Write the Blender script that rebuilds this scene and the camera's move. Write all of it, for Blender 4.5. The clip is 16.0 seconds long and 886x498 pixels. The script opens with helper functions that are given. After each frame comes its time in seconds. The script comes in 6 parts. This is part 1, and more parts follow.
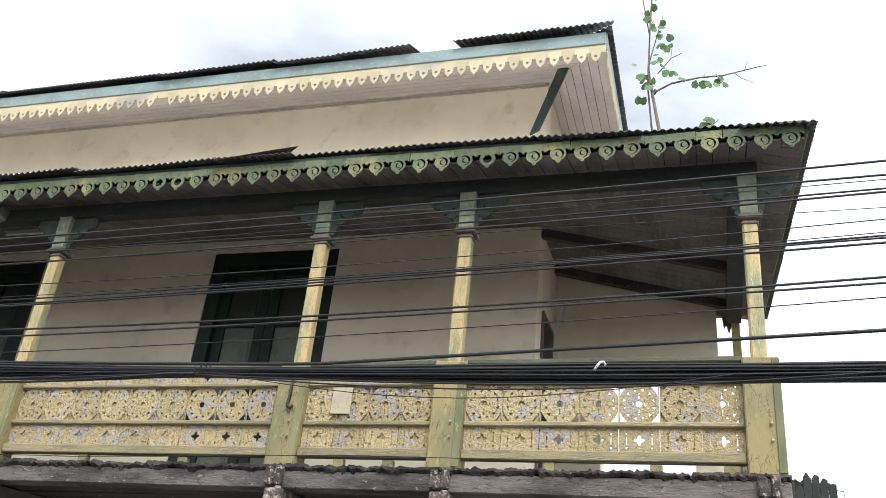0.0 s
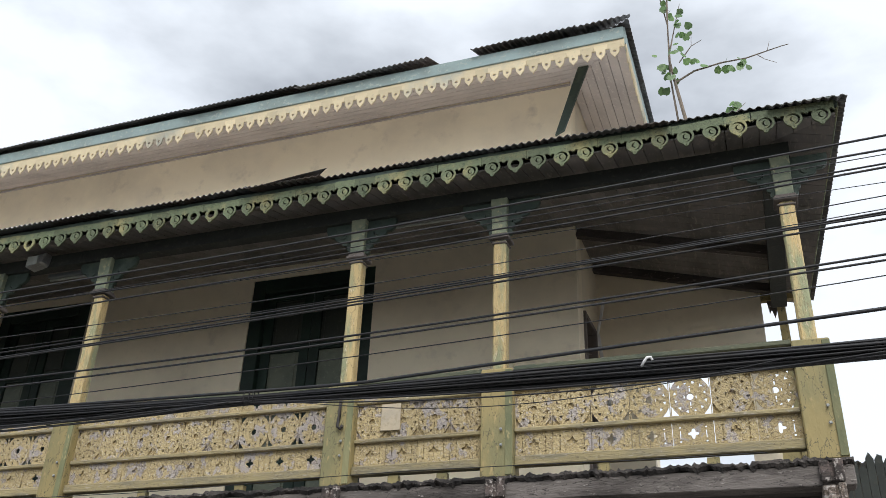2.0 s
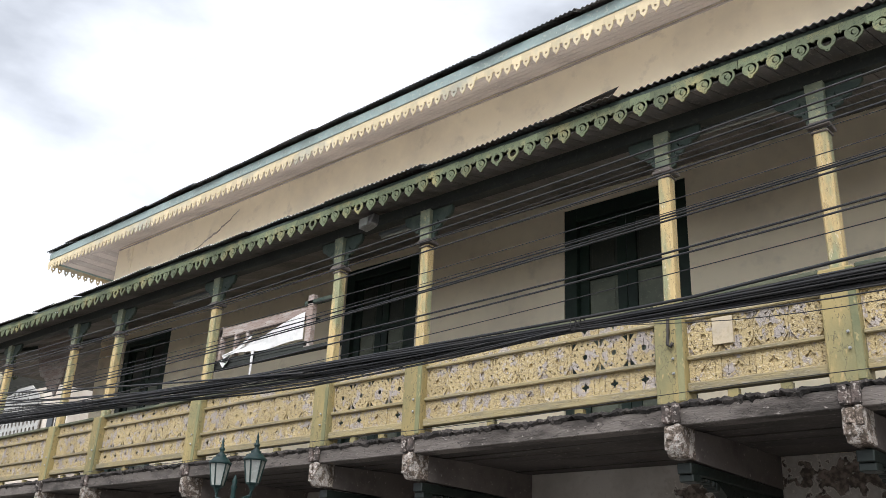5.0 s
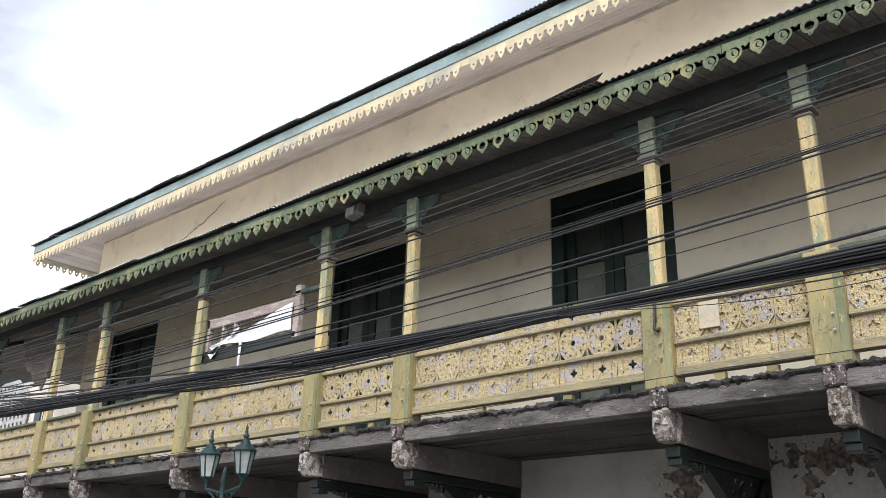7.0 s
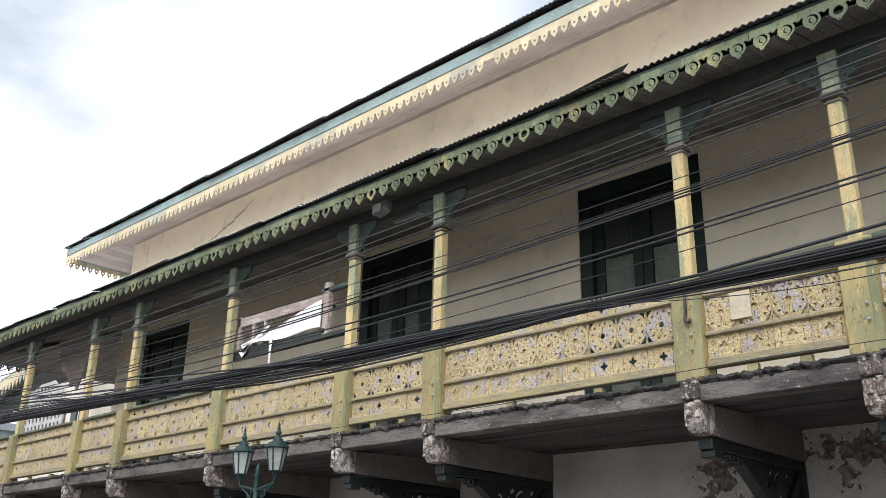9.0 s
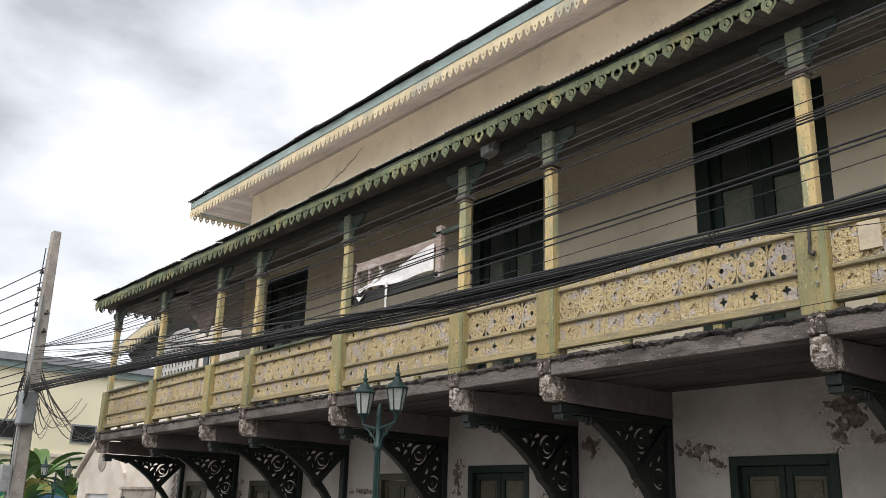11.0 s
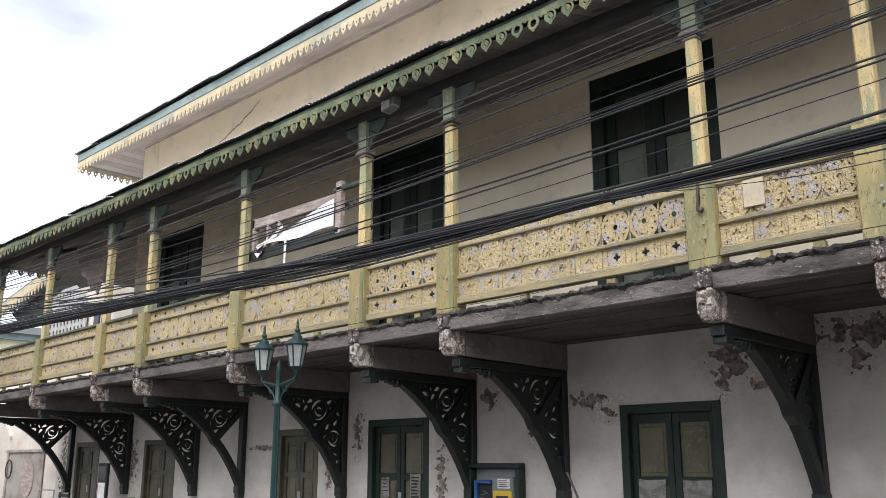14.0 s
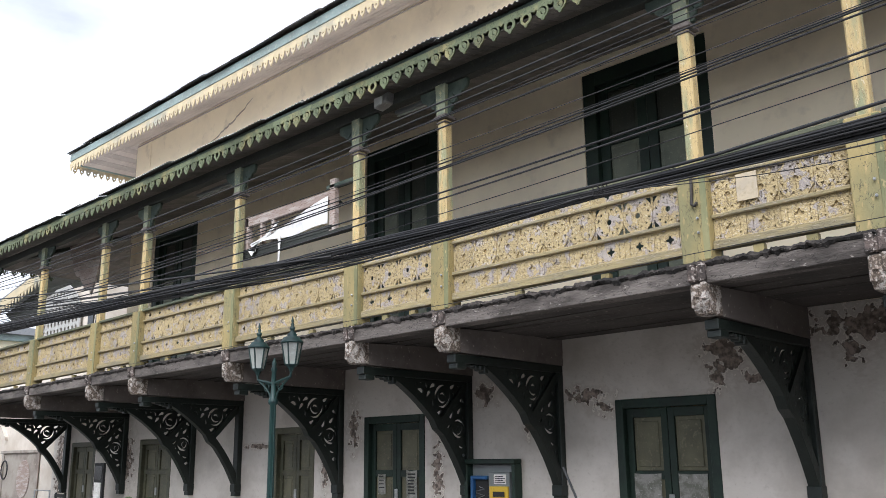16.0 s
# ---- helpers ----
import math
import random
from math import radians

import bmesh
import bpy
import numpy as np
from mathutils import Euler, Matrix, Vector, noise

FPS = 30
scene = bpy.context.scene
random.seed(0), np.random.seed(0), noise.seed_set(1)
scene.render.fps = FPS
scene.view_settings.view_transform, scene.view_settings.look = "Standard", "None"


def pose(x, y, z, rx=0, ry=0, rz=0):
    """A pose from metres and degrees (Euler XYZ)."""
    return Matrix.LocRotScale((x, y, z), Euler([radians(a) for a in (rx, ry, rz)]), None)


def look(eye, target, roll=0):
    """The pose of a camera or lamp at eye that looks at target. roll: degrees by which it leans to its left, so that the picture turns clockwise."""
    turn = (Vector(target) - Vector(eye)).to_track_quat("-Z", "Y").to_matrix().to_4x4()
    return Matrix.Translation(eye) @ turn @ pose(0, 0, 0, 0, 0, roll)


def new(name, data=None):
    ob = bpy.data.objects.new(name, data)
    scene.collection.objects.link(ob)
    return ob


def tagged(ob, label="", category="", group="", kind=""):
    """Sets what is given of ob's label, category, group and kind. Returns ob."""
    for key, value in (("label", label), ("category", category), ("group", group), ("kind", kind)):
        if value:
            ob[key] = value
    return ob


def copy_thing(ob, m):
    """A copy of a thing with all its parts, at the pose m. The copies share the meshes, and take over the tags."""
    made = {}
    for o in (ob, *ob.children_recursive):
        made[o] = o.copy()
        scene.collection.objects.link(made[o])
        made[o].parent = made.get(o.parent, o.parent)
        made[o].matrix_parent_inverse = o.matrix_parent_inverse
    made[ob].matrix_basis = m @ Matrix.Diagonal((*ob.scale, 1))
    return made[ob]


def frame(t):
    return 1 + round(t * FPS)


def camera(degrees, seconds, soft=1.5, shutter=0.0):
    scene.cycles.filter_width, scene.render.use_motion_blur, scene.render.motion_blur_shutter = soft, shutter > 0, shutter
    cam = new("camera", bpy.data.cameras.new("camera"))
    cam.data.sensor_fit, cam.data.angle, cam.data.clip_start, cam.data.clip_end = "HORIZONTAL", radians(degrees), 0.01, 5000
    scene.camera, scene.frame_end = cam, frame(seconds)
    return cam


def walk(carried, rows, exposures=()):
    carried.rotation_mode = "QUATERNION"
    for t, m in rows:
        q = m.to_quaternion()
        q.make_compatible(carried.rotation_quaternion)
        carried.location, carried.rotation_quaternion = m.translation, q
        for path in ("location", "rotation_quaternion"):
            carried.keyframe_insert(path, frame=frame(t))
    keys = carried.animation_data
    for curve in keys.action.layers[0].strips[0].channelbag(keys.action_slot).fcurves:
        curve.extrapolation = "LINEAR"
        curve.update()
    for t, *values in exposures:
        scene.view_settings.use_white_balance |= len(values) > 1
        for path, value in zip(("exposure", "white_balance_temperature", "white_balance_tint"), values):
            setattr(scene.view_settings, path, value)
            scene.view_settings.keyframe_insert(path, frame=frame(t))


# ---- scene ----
# One fixed stand point; the camera only turns. Facade along x, street at y < 6.
cam = camera(53.66, 16.0, soft=0.75)
EYE = (0.0, 0.0, 1.7)
PATH = [
    (0.0, 116.991, -5.402, 15.607),
    (0.5, 117.232, -3.911, 13.814),
    (1.0, 116.223, -2.177, 15.824),
    (1.5, 116.619, -1.344, 17.989),
    (2.0, 117.365, -2.029, 19.934),
    (2.5, 116.717, -2.979, 24.737),
    (3.0, 115.615, -4.075, 30.689),
    (3.5, 114.500, -4.724, 35.064),
    (4.0, 113.486, -4.121, 38.728),
    (4.5, 112.270, -2.981, 41.644),
    (7.0, 110.836, -1.609, 41.103),
    (7.5, 111.080, -1.441, 41.229),
    (8.0, 111.343, -1.348, 41.165),
    (8.5, 111.123, -1.437, 41.287),
    (9.0, 110.468, -1.265, 43.150),
    (9.5, 109.789, -1.335, 47.222),
    (12.0, 103.960, -0.527, 50.711),
    (12.5, 102.541, -0.077, 49.496),
    (13.0, 102.015, 0.014, 48.347),
    (13.5, 103.386, 0.042, 46.329),
    (14.0, 103.651, 0.020, 44.363),
    (14.5, 103.446, 0.228, 43.678),
    (15.0, 103.308, 0.375, 43.699),
    (15.5, 103.303, 0.440, 43.801),
    (16.0, 103.422, 0.599, 44.123),]
EXPOSURE = [(0.0, 0.66, 6150, 9), (0.5, 0.04, 6150, 10), (1.0, -0.08, 6150, 9), (1.5, 0.17, 6150, 9), (2.5, 0.15, 6350, 11), (3.0, 0.37, 6400, 11),
            (3.5, 0.46, 6450, 12), (4.5, 0.50, 6350, 12), (7.0, 0.72, 6050, 12), (9.5, 0.66, 6100, 12), (12.0, 0.15, 6700, 12), (12.5, 0.35, 6700, 12),
            (13.5, 0.59, 6230, 13), (16.0, 0.67, 6060, 13)]
walk(cam, [(t, pose(*EYE, rx, ry, rz)) for t, rx, ry, rz in PATH], EXPOSURE)

# ---- world and sun: broken overcast, light from high over the street ----
SUN_AZ, SUN_EL = radians(155), radians(44)
world = bpy.data.worlds.new("overcast")
scene.world = world
world.use_nodes = True
wn, wl = world.node_tree.nodes, world.node_tree.links
bg = wn["Background"]
sky = wn.new("ShaderNodeTexSky")
sky.sky_type, sky.sun_disc = "NISHITA", False
sky.sun_elevation, sky.sun_rotation = SUN_EL, SUN_AZ
wco = wn.new("ShaderNodeTexCoord")
wmap = wn.new("ShaderNodeMapping")
wmap.inputs["Scale"].default_value = (1.0, 1.0, 2.2)
wl.new(wco.outputs["Generated"], wmap.inputs["Vector"])
cloud = wn.new("ShaderNodeTexNoise")
cloud.inputs["Scale"].default_value, cloud.inputs["Detail"].default_value, cloud.inputs["Roughness"].default_value = 2.6, 7.0, 0.5
wl.new(wmap.outputs["Vector"], cloud.inputs["Vector"])
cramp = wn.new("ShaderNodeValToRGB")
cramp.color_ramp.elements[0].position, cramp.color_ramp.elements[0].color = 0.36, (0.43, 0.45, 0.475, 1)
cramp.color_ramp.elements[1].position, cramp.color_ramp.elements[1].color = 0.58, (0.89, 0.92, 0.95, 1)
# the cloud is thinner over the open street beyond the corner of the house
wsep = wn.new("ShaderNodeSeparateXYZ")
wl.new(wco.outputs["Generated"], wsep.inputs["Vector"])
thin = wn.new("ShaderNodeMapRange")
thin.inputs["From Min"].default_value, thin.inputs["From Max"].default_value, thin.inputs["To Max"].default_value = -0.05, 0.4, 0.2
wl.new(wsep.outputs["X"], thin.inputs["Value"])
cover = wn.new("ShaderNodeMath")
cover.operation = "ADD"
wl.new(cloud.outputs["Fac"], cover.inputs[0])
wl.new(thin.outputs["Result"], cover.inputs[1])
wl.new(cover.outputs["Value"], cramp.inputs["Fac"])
tint = wn.new("ShaderNodeMix")
tint.data_type, tint.blend_type = "RGBA", "ADD"
tint.inputs["Factor"].default_value = 0.012
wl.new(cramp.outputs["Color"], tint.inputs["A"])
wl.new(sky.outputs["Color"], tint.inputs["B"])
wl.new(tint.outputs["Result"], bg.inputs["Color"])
bg.inputs["Strength"].default_value = 1.0
sun = new("sun", bpy.data.lights.new("sun", "SUN"))
sun.data.energy, sun.data.angle, sun.data.color = 2.1, radians(36), (1.0, 0.975, 0.93)
sun.matrix_world = look((0, 0, 0), (-math.sin(SUN_AZ) * math.cos(SUN_EL), -math.cos(SUN_AZ) * math.cos(SUN_EL), -math.sin(SUN_EL)))


# ---- materials ----
def surf(name, c1, c2=None, c3=None, rough=0.7, s1=1.4, s2=22.0, t1=(0.42, 0.62), t2=(0.56, 0.66), bump=0.25, metal=0.0,
         stretch=(1, 1, 1), rnd=0.12, detail=6.0, island=False, crack=None):
    """Base c1, broad patches of c2, small flakes or grains of c3, with relief; sizes in world metres."""
    m = bpy.data.materials.new(name)
    m.use_nodes = True
    n, l = m.node_tree.nodes, m.node_tree.links
    b = n["Principled BSDF"]
    geo = n.new("ShaderNodeNewGeometry")
    mp = n.new("ShaderNodeMapping")
    mp.inputs["Scale"].default_value = stretch
    l.new(geo.outputs["Position"], mp.inputs["Vector"])
    c2 = c2 or tuple(v * 0.75 for v in c1)
    c3 = c3 or tuple(v * 0.8 for v in c1)

    def noise_tex(scale, d):
        t = n.new("ShaderNodeTexNoise")
        t.inputs["Scale"].default_value, t.inputs["Detail"].default_value, t.inputs["Roughness"].default_value = scale, d, 0.62
        l.new(mp.outputs["Vector"], t.inputs["Vector"])
        return t.outputs["Fac"]

    def ramp(src, lo, hi):
        r = n.new("ShaderNodeMapRange")
        r.inputs["From Min"].default_value, r.inputs["From Max"].default_value = lo, hi
        l.new(src, r.inputs["Value"])
        return r.outputs["Result"]

    def mix(a, bcol, fac, kind="MIX"):
        x = n.new("ShaderNodeMix")
        x.data_type, x.blend_type = "RGBA", kind
        for sock, v in (("A", a), ("B", bcol)):
            if isinstance(v, tuple):
                x.inputs[sock].default_value = (*v, 1)
            else:
                l.new(v, x.inputs[sock])
        if isinstance(fac, float):
            x.inputs["Factor"].default_value = fac
        else:
            l.new(fac, x.inputs["Factor"])
        return x.outputs["Result"]

    broad, fine = noise_tex(s1, detail), noise_tex(s2, 4.0)
    col = mix(c1, c2, ramp(broad, *t1))
    col = mix(col, c3, ramp(fine, *t2))
    # thin dark lines: cracks, and painted-in small shadows of lifted flakes
    if crack:
        cc, cs, cw = crack
        band = n.new("ShaderNodeMath")
        band.operation = "SUBTRACT"
        band.inputs[1].default_value = 0.5
        l.new(noise_tex(cs, 5.0), band.inputs[0])
        ab = n.new("ShaderNodeMath")
        ab.operation = "ABSOLUTE"
        l.new(band.outputs["Value"], ab.inputs[0])
        line = n.new("ShaderNodeMapRange")
        line.inputs["From Min"].default_value, line.inputs["From Max"].default_value = cw * 0.4, cw
        line.inputs["To Min"].default_value, line.inputs["To Max"].default_value = 1.0, 0.0
        l.new(ab.outputs["Value"], line.inputs["Value"])
        col = mix(col, cc, line.outputs["Result"])
    hsv = n.new("ShaderNodeHueSaturation")
    l.new(col, hsv.inputs["Color"])
    var = n.new("ShaderNodeMapRange")
    var.inputs["To Min"].default_value, var.inputs["To Max"].default_value = 1 - rnd, 1 + rnd
    if island:
        l.new(geo.outputs["Random Per Island"], var.inputs["Value"])
    else:
        info = n.new("ShaderNodeObjectInfo")
        l.new(info.outputs["Random"], var.inputs["Value"])
    l.new(var.outputs["Result"], hsv.inputs["Value"])
    l.new(hsv.outputs["Color"], b.inputs["Base Color"])
    rr = n.new("ShaderNodeMapRange")
    rr.inputs["To Min"].default_value, rr.inputs["To Max"].default_value = max(0.05, rough - 0.12), min(1.0, rough + 0.12)
    l.new(fine, rr.inputs["Value"])
    l.new(rr.outputs["Result"], b.inputs["Roughness"])
    b.inputs["Metallic"].default_value = metal
    if bump:
        add = n.new("ShaderNodeMath")
        l.new(broad, add.inputs[0])
        l.new(fine, add.inputs[1])
        bp = n.new("ShaderNodeBump")
        bp.inputs["Strength"].default_value, bp.inputs["Distance"].default_value = bump, 0.02
        l.new(add.outputs["Value"], bp.inputs["Height"])
        l.new(bp.outputs["Normal"], b.inputs["Normal"])
    return m


def patched(m, spots, patch, edge=0.25):
    """Lays fallen-plaster patches (x, z, half width, half height) with ragged rims over a wall material."""
    n, l = m.node_tree.nodes, m.node_tree.links
    b = n["Principled BSDF"]
    src = b.inputs["Base Color"].links[0].from_socket
    geo = n.new("ShaderNodeNewGeometry")
    rag = n.new("ShaderNodeTexNoise")
    rag.inputs["Scale"].default_value, rag.inputs["Detail"].default_value = 9.0, 12.0
    l.new(geo.outputs["Position"], rag.inputs["Vector"])
    near = None
    for x, z, hw, hh in spots:
        sub = n.new("ShaderNodeVectorMath")
        sub.operation = "SUBTRACT"
        sub.inputs[1].default_value = (x, 0, z)
        l.new(geo.outputs["Position"], sub.inputs[0])
        mul = n.new("ShaderNodeVectorMath")
        mul.operation = "MULTIPLY"
        mul.inputs[1].default_value = (1 / hw, 0, 1 / hh)
        l.new(sub.outputs["Vector"], mul.inputs[0])
        ln = n.new("ShaderNodeVectorMath")
        ln.operation = "LENGTH"
        l.new(mul.outputs["Vector"], ln.inputs[0])
        if near is None:
            near = ln.outputs["Value"]
        else:
            mn = n.new("ShaderNodeMath")
            mn.operation = "MINIMUM"
            l.new(near, mn.inputs[0])
            l.new(ln.outputs["Value"], mn.inputs[1])
            near = mn.outputs["Value"]
    sc = n.new("ShaderNodeMath")
    sc.operation = "MULTIPLY_ADD"
    sc.inputs[1].default_value, sc.inputs[2].default_value = 4.2, -2.1
    l.new(rag.outputs["Fac"], sc.inputs[0])
    ad = n.new("ShaderNodeMath")
    l.new(near, ad.inputs[0])
    l.new(sc.outputs["Value"], ad.inputs[1])

    def step(lo, hi, a0, a1):
        mr = n.new("ShaderNodeMapRange")
        mr.inputs["From Min"].default_value, mr.inputs["From Max"].default_value = lo, hi
        mr.inputs["To Min"].default_value, mr.inputs["To Max"].default_value = a0, a1
        l.new(ad.outputs["Value"], mr.inputs["Value"])
        return mr.outputs["Result"]

    def over(base, colour, fac):
        x = n.new("ShaderNodeMix")
        x.data_type = "RGBA"
        l.new(fac, x.inputs["Factor"])
        l.new(base, x.inputs["A"])
        if isinstance(colour, tuple):
            x.inputs["B"].default_value = (*colour, 1)
        else:
            l.new(colour, x.inputs["B"])
        return x.outputs["Result"]
    grit = n.new("ShaderNodeTexNoise")
    grit.inputs["Scale"].default_value, grit.inputs["Detail"].default_value = 17.0, 8.0
    l.new(geo.outputs["Position"], grit.inputs["Vector"])
    core = n.new("ShaderNodeValToRGB")
    e0, e1 = core.color_ramp.elements
    e0.position, e0.color = 0.4, (patch[0] * 0.55, patch[1] * 0.55, patch[2] * 0.55, 1)
    e1.position, e1.color = 0.62, (patch[0] * 1.7, patch[1] * 1.7, patch[2] * 1.75, 1)
    l.new(grit.outputs["Fac"], core.inputs["Fac"])
    # brown damp stain round the hole, then a pale rim painted as its lit broken edge, then the bare core
    halo = over(src, (0.4, 0.345, 0.285), step(0.95, 1.75, 0.55, 0.0))
    rim = over(halo, (0.72, 0.67, 0.6), step(0.78 + edge * 0.5, 0.78 + edge, 0.85, 0.0))
    hole = step(0.66, 0.72 + edge * 0.4, 1.0, 0.0)
    out = over(rim, core.outputs["Color"], hole)
    l.new(out, b.inputs["Base Color"])
    old = b.inputs["Normal"].links[0].from_socket
    bp = n.new("ShaderNodeBump")
    bp.invert = True
    bp.inputs["Strength"].default_value, bp.inputs["Distance"].default_value = 0.8, 0.03
    l.new(hole, bp.inputs["Height"])
    l.new(old, bp.inputs["Normal"])
    l.new(bp.outputs["Normal"], b.inputs["Normal"])
    return m


M_UPPER = surf("cream_limewash", (0.81, 0.715, 0.54), (0.63, 0.555, 0.43), (0.52, 0.45, 0.35), 0.85, 0.7, 2.6, (0.45, 0.75), (0.58, 0.82), 0.15)
M_LOWER = surf("white_plaster", (0.67, 0.62, 0.56), (0.46, 0.415, 0.36), (0.56, 0.51, 0.45), 0.9, 1.0, 16, (0.46, 0.72), (0.58, 0.72), 0.35)
patched(M_LOWER, [(-6.8, 2.5, 0.33, 0.1), (-6.48, 2.3, 0.2, 0.08), (-4.76, 2.9, 0.26, 0.32), (-4.9, 2.6, 0.1, 0.16), (-4.35, 2.55, 0.2, 0.06), (-2.9, 3.05, 0.9, 0.2), (-3.3, 2.75, 0.12, 0.12), (-8.9, 2.5, 0.16, 0.1), (-7.75, 2.1, 0.06, 0.14),
                  (-8.55, 2.6, 0.22, 0.14), (-11.45, 2.2, 0.14, 0.32), (-9.5, 1.5, 0.1, 0.4), (-14.2, 1.95, 0.4, 0.05), (-12.2, 1.6, 0.1, 0.4),
                  (-19.4, 1.7, 0.35, 0.5), (-23.0, 1.7, 0.2, 1.1), (-20.6, 2.4, 0.22, 0.3), (-15.6, 2.6, 0.3, 0.12)], (0.2, 0.16, 0.13))
# the dark lines also stand for shadows under the peeling flakes
M_YELLOW = surf("peeling_yellow_paint", (0.48, 0.375, 0.195), (0.41, 0.36, 0.325), (0.57, 0.49, 0.34), 0.85, 6.5, 46, (0.535, 0.575), (0.58, 0.63), 1.0, rnd=0.1, crack=((0.15, 0.115, 0.075), 13, 0.013))
M_RAIL = surf("worn_olive_yellow_paint", (0.35, 0.285, 0.145), (0.24, 0.21, 0.135), (0.42, 0.36, 0.28), 0.8, 5.0, 36, (0.45, 0.6), (0.58, 0.66), 0.5, stretch=(0.35, 1, 2), crack=((0.16, 0.13, 0.08), 9, 0.008))
M_POST = surf("olive_green_paint", (0.35, 0.275, 0.115), (0.23, 0.21, 0.1), (0.45, 0.33, 0.15), 0.7, 2.6, 22, (0.42, 0.62), (0.58, 0.7), 0.35, stretch=(1, 1, 0.4), crack=((0.1, 0.09, 0.05), 7, 0.007))
M_SHAFT = surf("cream_yellow_column_paint", (0.53, 0.395, 0.185), (0.28, 0.29, 0.165), (0.62, 0.53, 0.36), 0.75, 2.0, 30, (0.46, 0.58), (0.62, 0.68), 0.5, stretch=(2.2, 2.2, 0.55), rnd=0.2, crack=((0.2, 0.14, 0.07), 9, 0.008))
M_HANDRAIL = surf("mossy_green_rail_paint", (0.12, 0.125, 0.075), (0.07, 0.085, 0.055), (0.2, 0.185, 0.11), 0.75, 3, 24, (0.45, 0.6), (0.6, 0.7), 0.4, stretch=(0.4, 1, 1))
M_TRIM = surf("pale_green_strip_paint", (0.25, 0.235, 0.115), (0.16, 0.17, 0.085), (0.4, 0.33, 0.16), 0.75, 2.4, 26, (0.45, 0.6), (0.6, 0.68), 0.4, stretch=(1, 1, 0.4))
M_CAP = surf("weathered_green_paint", (0.032, 0.05, 0.038), (0.07, 0.09, 0.065), (0.02, 0.03, 0.024), 0.65, 4, 25, (0.5, 0.65), (0.6, 0.7), 0.3)
M_SCROLL = surf("faded_green_fringe_paint", (0.125, 0.15, 0.08), (0.3, 0.265, 0.12), (0.065, 0.085, 0.05), 0.75, 2.0, 28, (0.5, 0.66), (0.58, 0.68), 0.35, rnd=0.25, crack=((0.07, 0.07, 0.05), 14, 0.009))
# ochre with less saturation: haze before the upper eave is in the colour
M_SCROLL_UP = surf("hazed_ochre_fringe_paint", (0.6, 0.5, 0.32), (0.38, 0.37, 0.3), (0.5, 0.43, 0.3), 0.75, 1.1, 22, (0.5, 0.66), (0.6, 0.72), 0.2, rnd=0.15)
M_FASCIA_UP = surf("grey_green_fascia_paint", (0.28, 0.36, 0.35), (0.22, 0.27, 0.25), (0.36, 0.4, 0.36), 0.7, 1.2, 20)
M_SOFFIT_UP = surf("lilac_grey_soffit_paint", (0.5, 0.44, 0.4), (0.4, 0.35, 0.32), (0.55, 0.48, 0.43), 0.8, 1.2, 18, island=True)
M_EDGE = surf("crumbling_black_mortar", (0.08, 0.068, 0.06), (0.024, 0.021, 0.019), (0.26, 0.23, 0.2), 0.95, 4.0, 30, (0.4, 0.56), (0.62, 0.7), 1.0, crack=((0.02, 0.018, 0.016), 9, 0.014))
M_BEAM = surf("weathered_grey_beam", (0.165, 0.14, 0.125), (0.095, 0.08, 0.07), (0.36, 0.32, 0.28), 0.85, 1.8, 20, (0.45, 0.65), (0.62, 0.7), 0.3)
# dark grey timber with paler grains and thin dark lines
M_UNDER = surf("dark_grey_timber", (0.072, 0.061, 0.054), (0.035, 0.03, 0.026), (0.24, 0.2, 0.18), 0.85, 2.2, 24, (0.42, 0.62), (0.62, 0.7), 0.4, stretch=(0.5, 1, 1.5), crack=((0.03, 0.027, 0.024), 7, 0.006))
M_FASCIA = surf("stained_grey_fascia_board", (0.17, 0.148, 0.132), (0.06, 0.051, 0.045), (0.36, 0.325, 0.29), 0.9, 2.6, 30, (0.44, 0.62), (0.63, 0.7), 0.7, stretch=(0.5, 1, 1.6), crack=((0.028, 0.024, 0.02), 6, 0.008))
M_BEAM_END = surf("flaking_white_paint", (0.56, 0.51, 0.46), (0.13, 0.1, 0.075), (0.36, 0.29, 0.24), 0.85, 11, 40, (0.47, 0.52), (0.53, 0.58), 1.0, crack=((0.08, 0.06, 0.05), 16, 0.014))
M_BOARDS = surf("grey_ceiling_boards", (0.2, 0.18, 0.165), (0.13, 0.12, 0.105), (0.26, 0.23, 0.2), 0.8, 1.5, 14, stretch=(2, 0.5, 1), island=True, rnd=0.15)
M_DARKWOOD = surf("dark_stained_beam", (0.028, 0.032, 0.026), (0.018, 0.02, 0.017), (0.05, 0.05, 0.04), 0.75, 2, 18)
M_DOOR = surf("dark_green_gloss_paint", (0.009, 0.026, 0.016), (0.006, 0.016, 0.011), (0.03, 0.04, 0.03), 0.6, 3, 24, t2=(0.66, 0.72), bump=0.12)
M_PANEL = surf("faded_olive_panel_paint", (0.115, 0.108, 0.064), (0.078, 0.076, 0.046), (0.155, 0.14, 0.088), 0.5, 3, 24, bump=0.12)
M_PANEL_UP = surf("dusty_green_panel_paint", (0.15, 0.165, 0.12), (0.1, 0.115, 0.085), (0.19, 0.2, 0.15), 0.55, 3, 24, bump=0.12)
M_DOOR_OLIVE = surf("olive_brown_door_paint", (0.085, 0.082, 0.048), (0.05, 0.052, 0.032), (0.13, 0.12, 0.075), 0.55, 3, 24, bump=0.15)
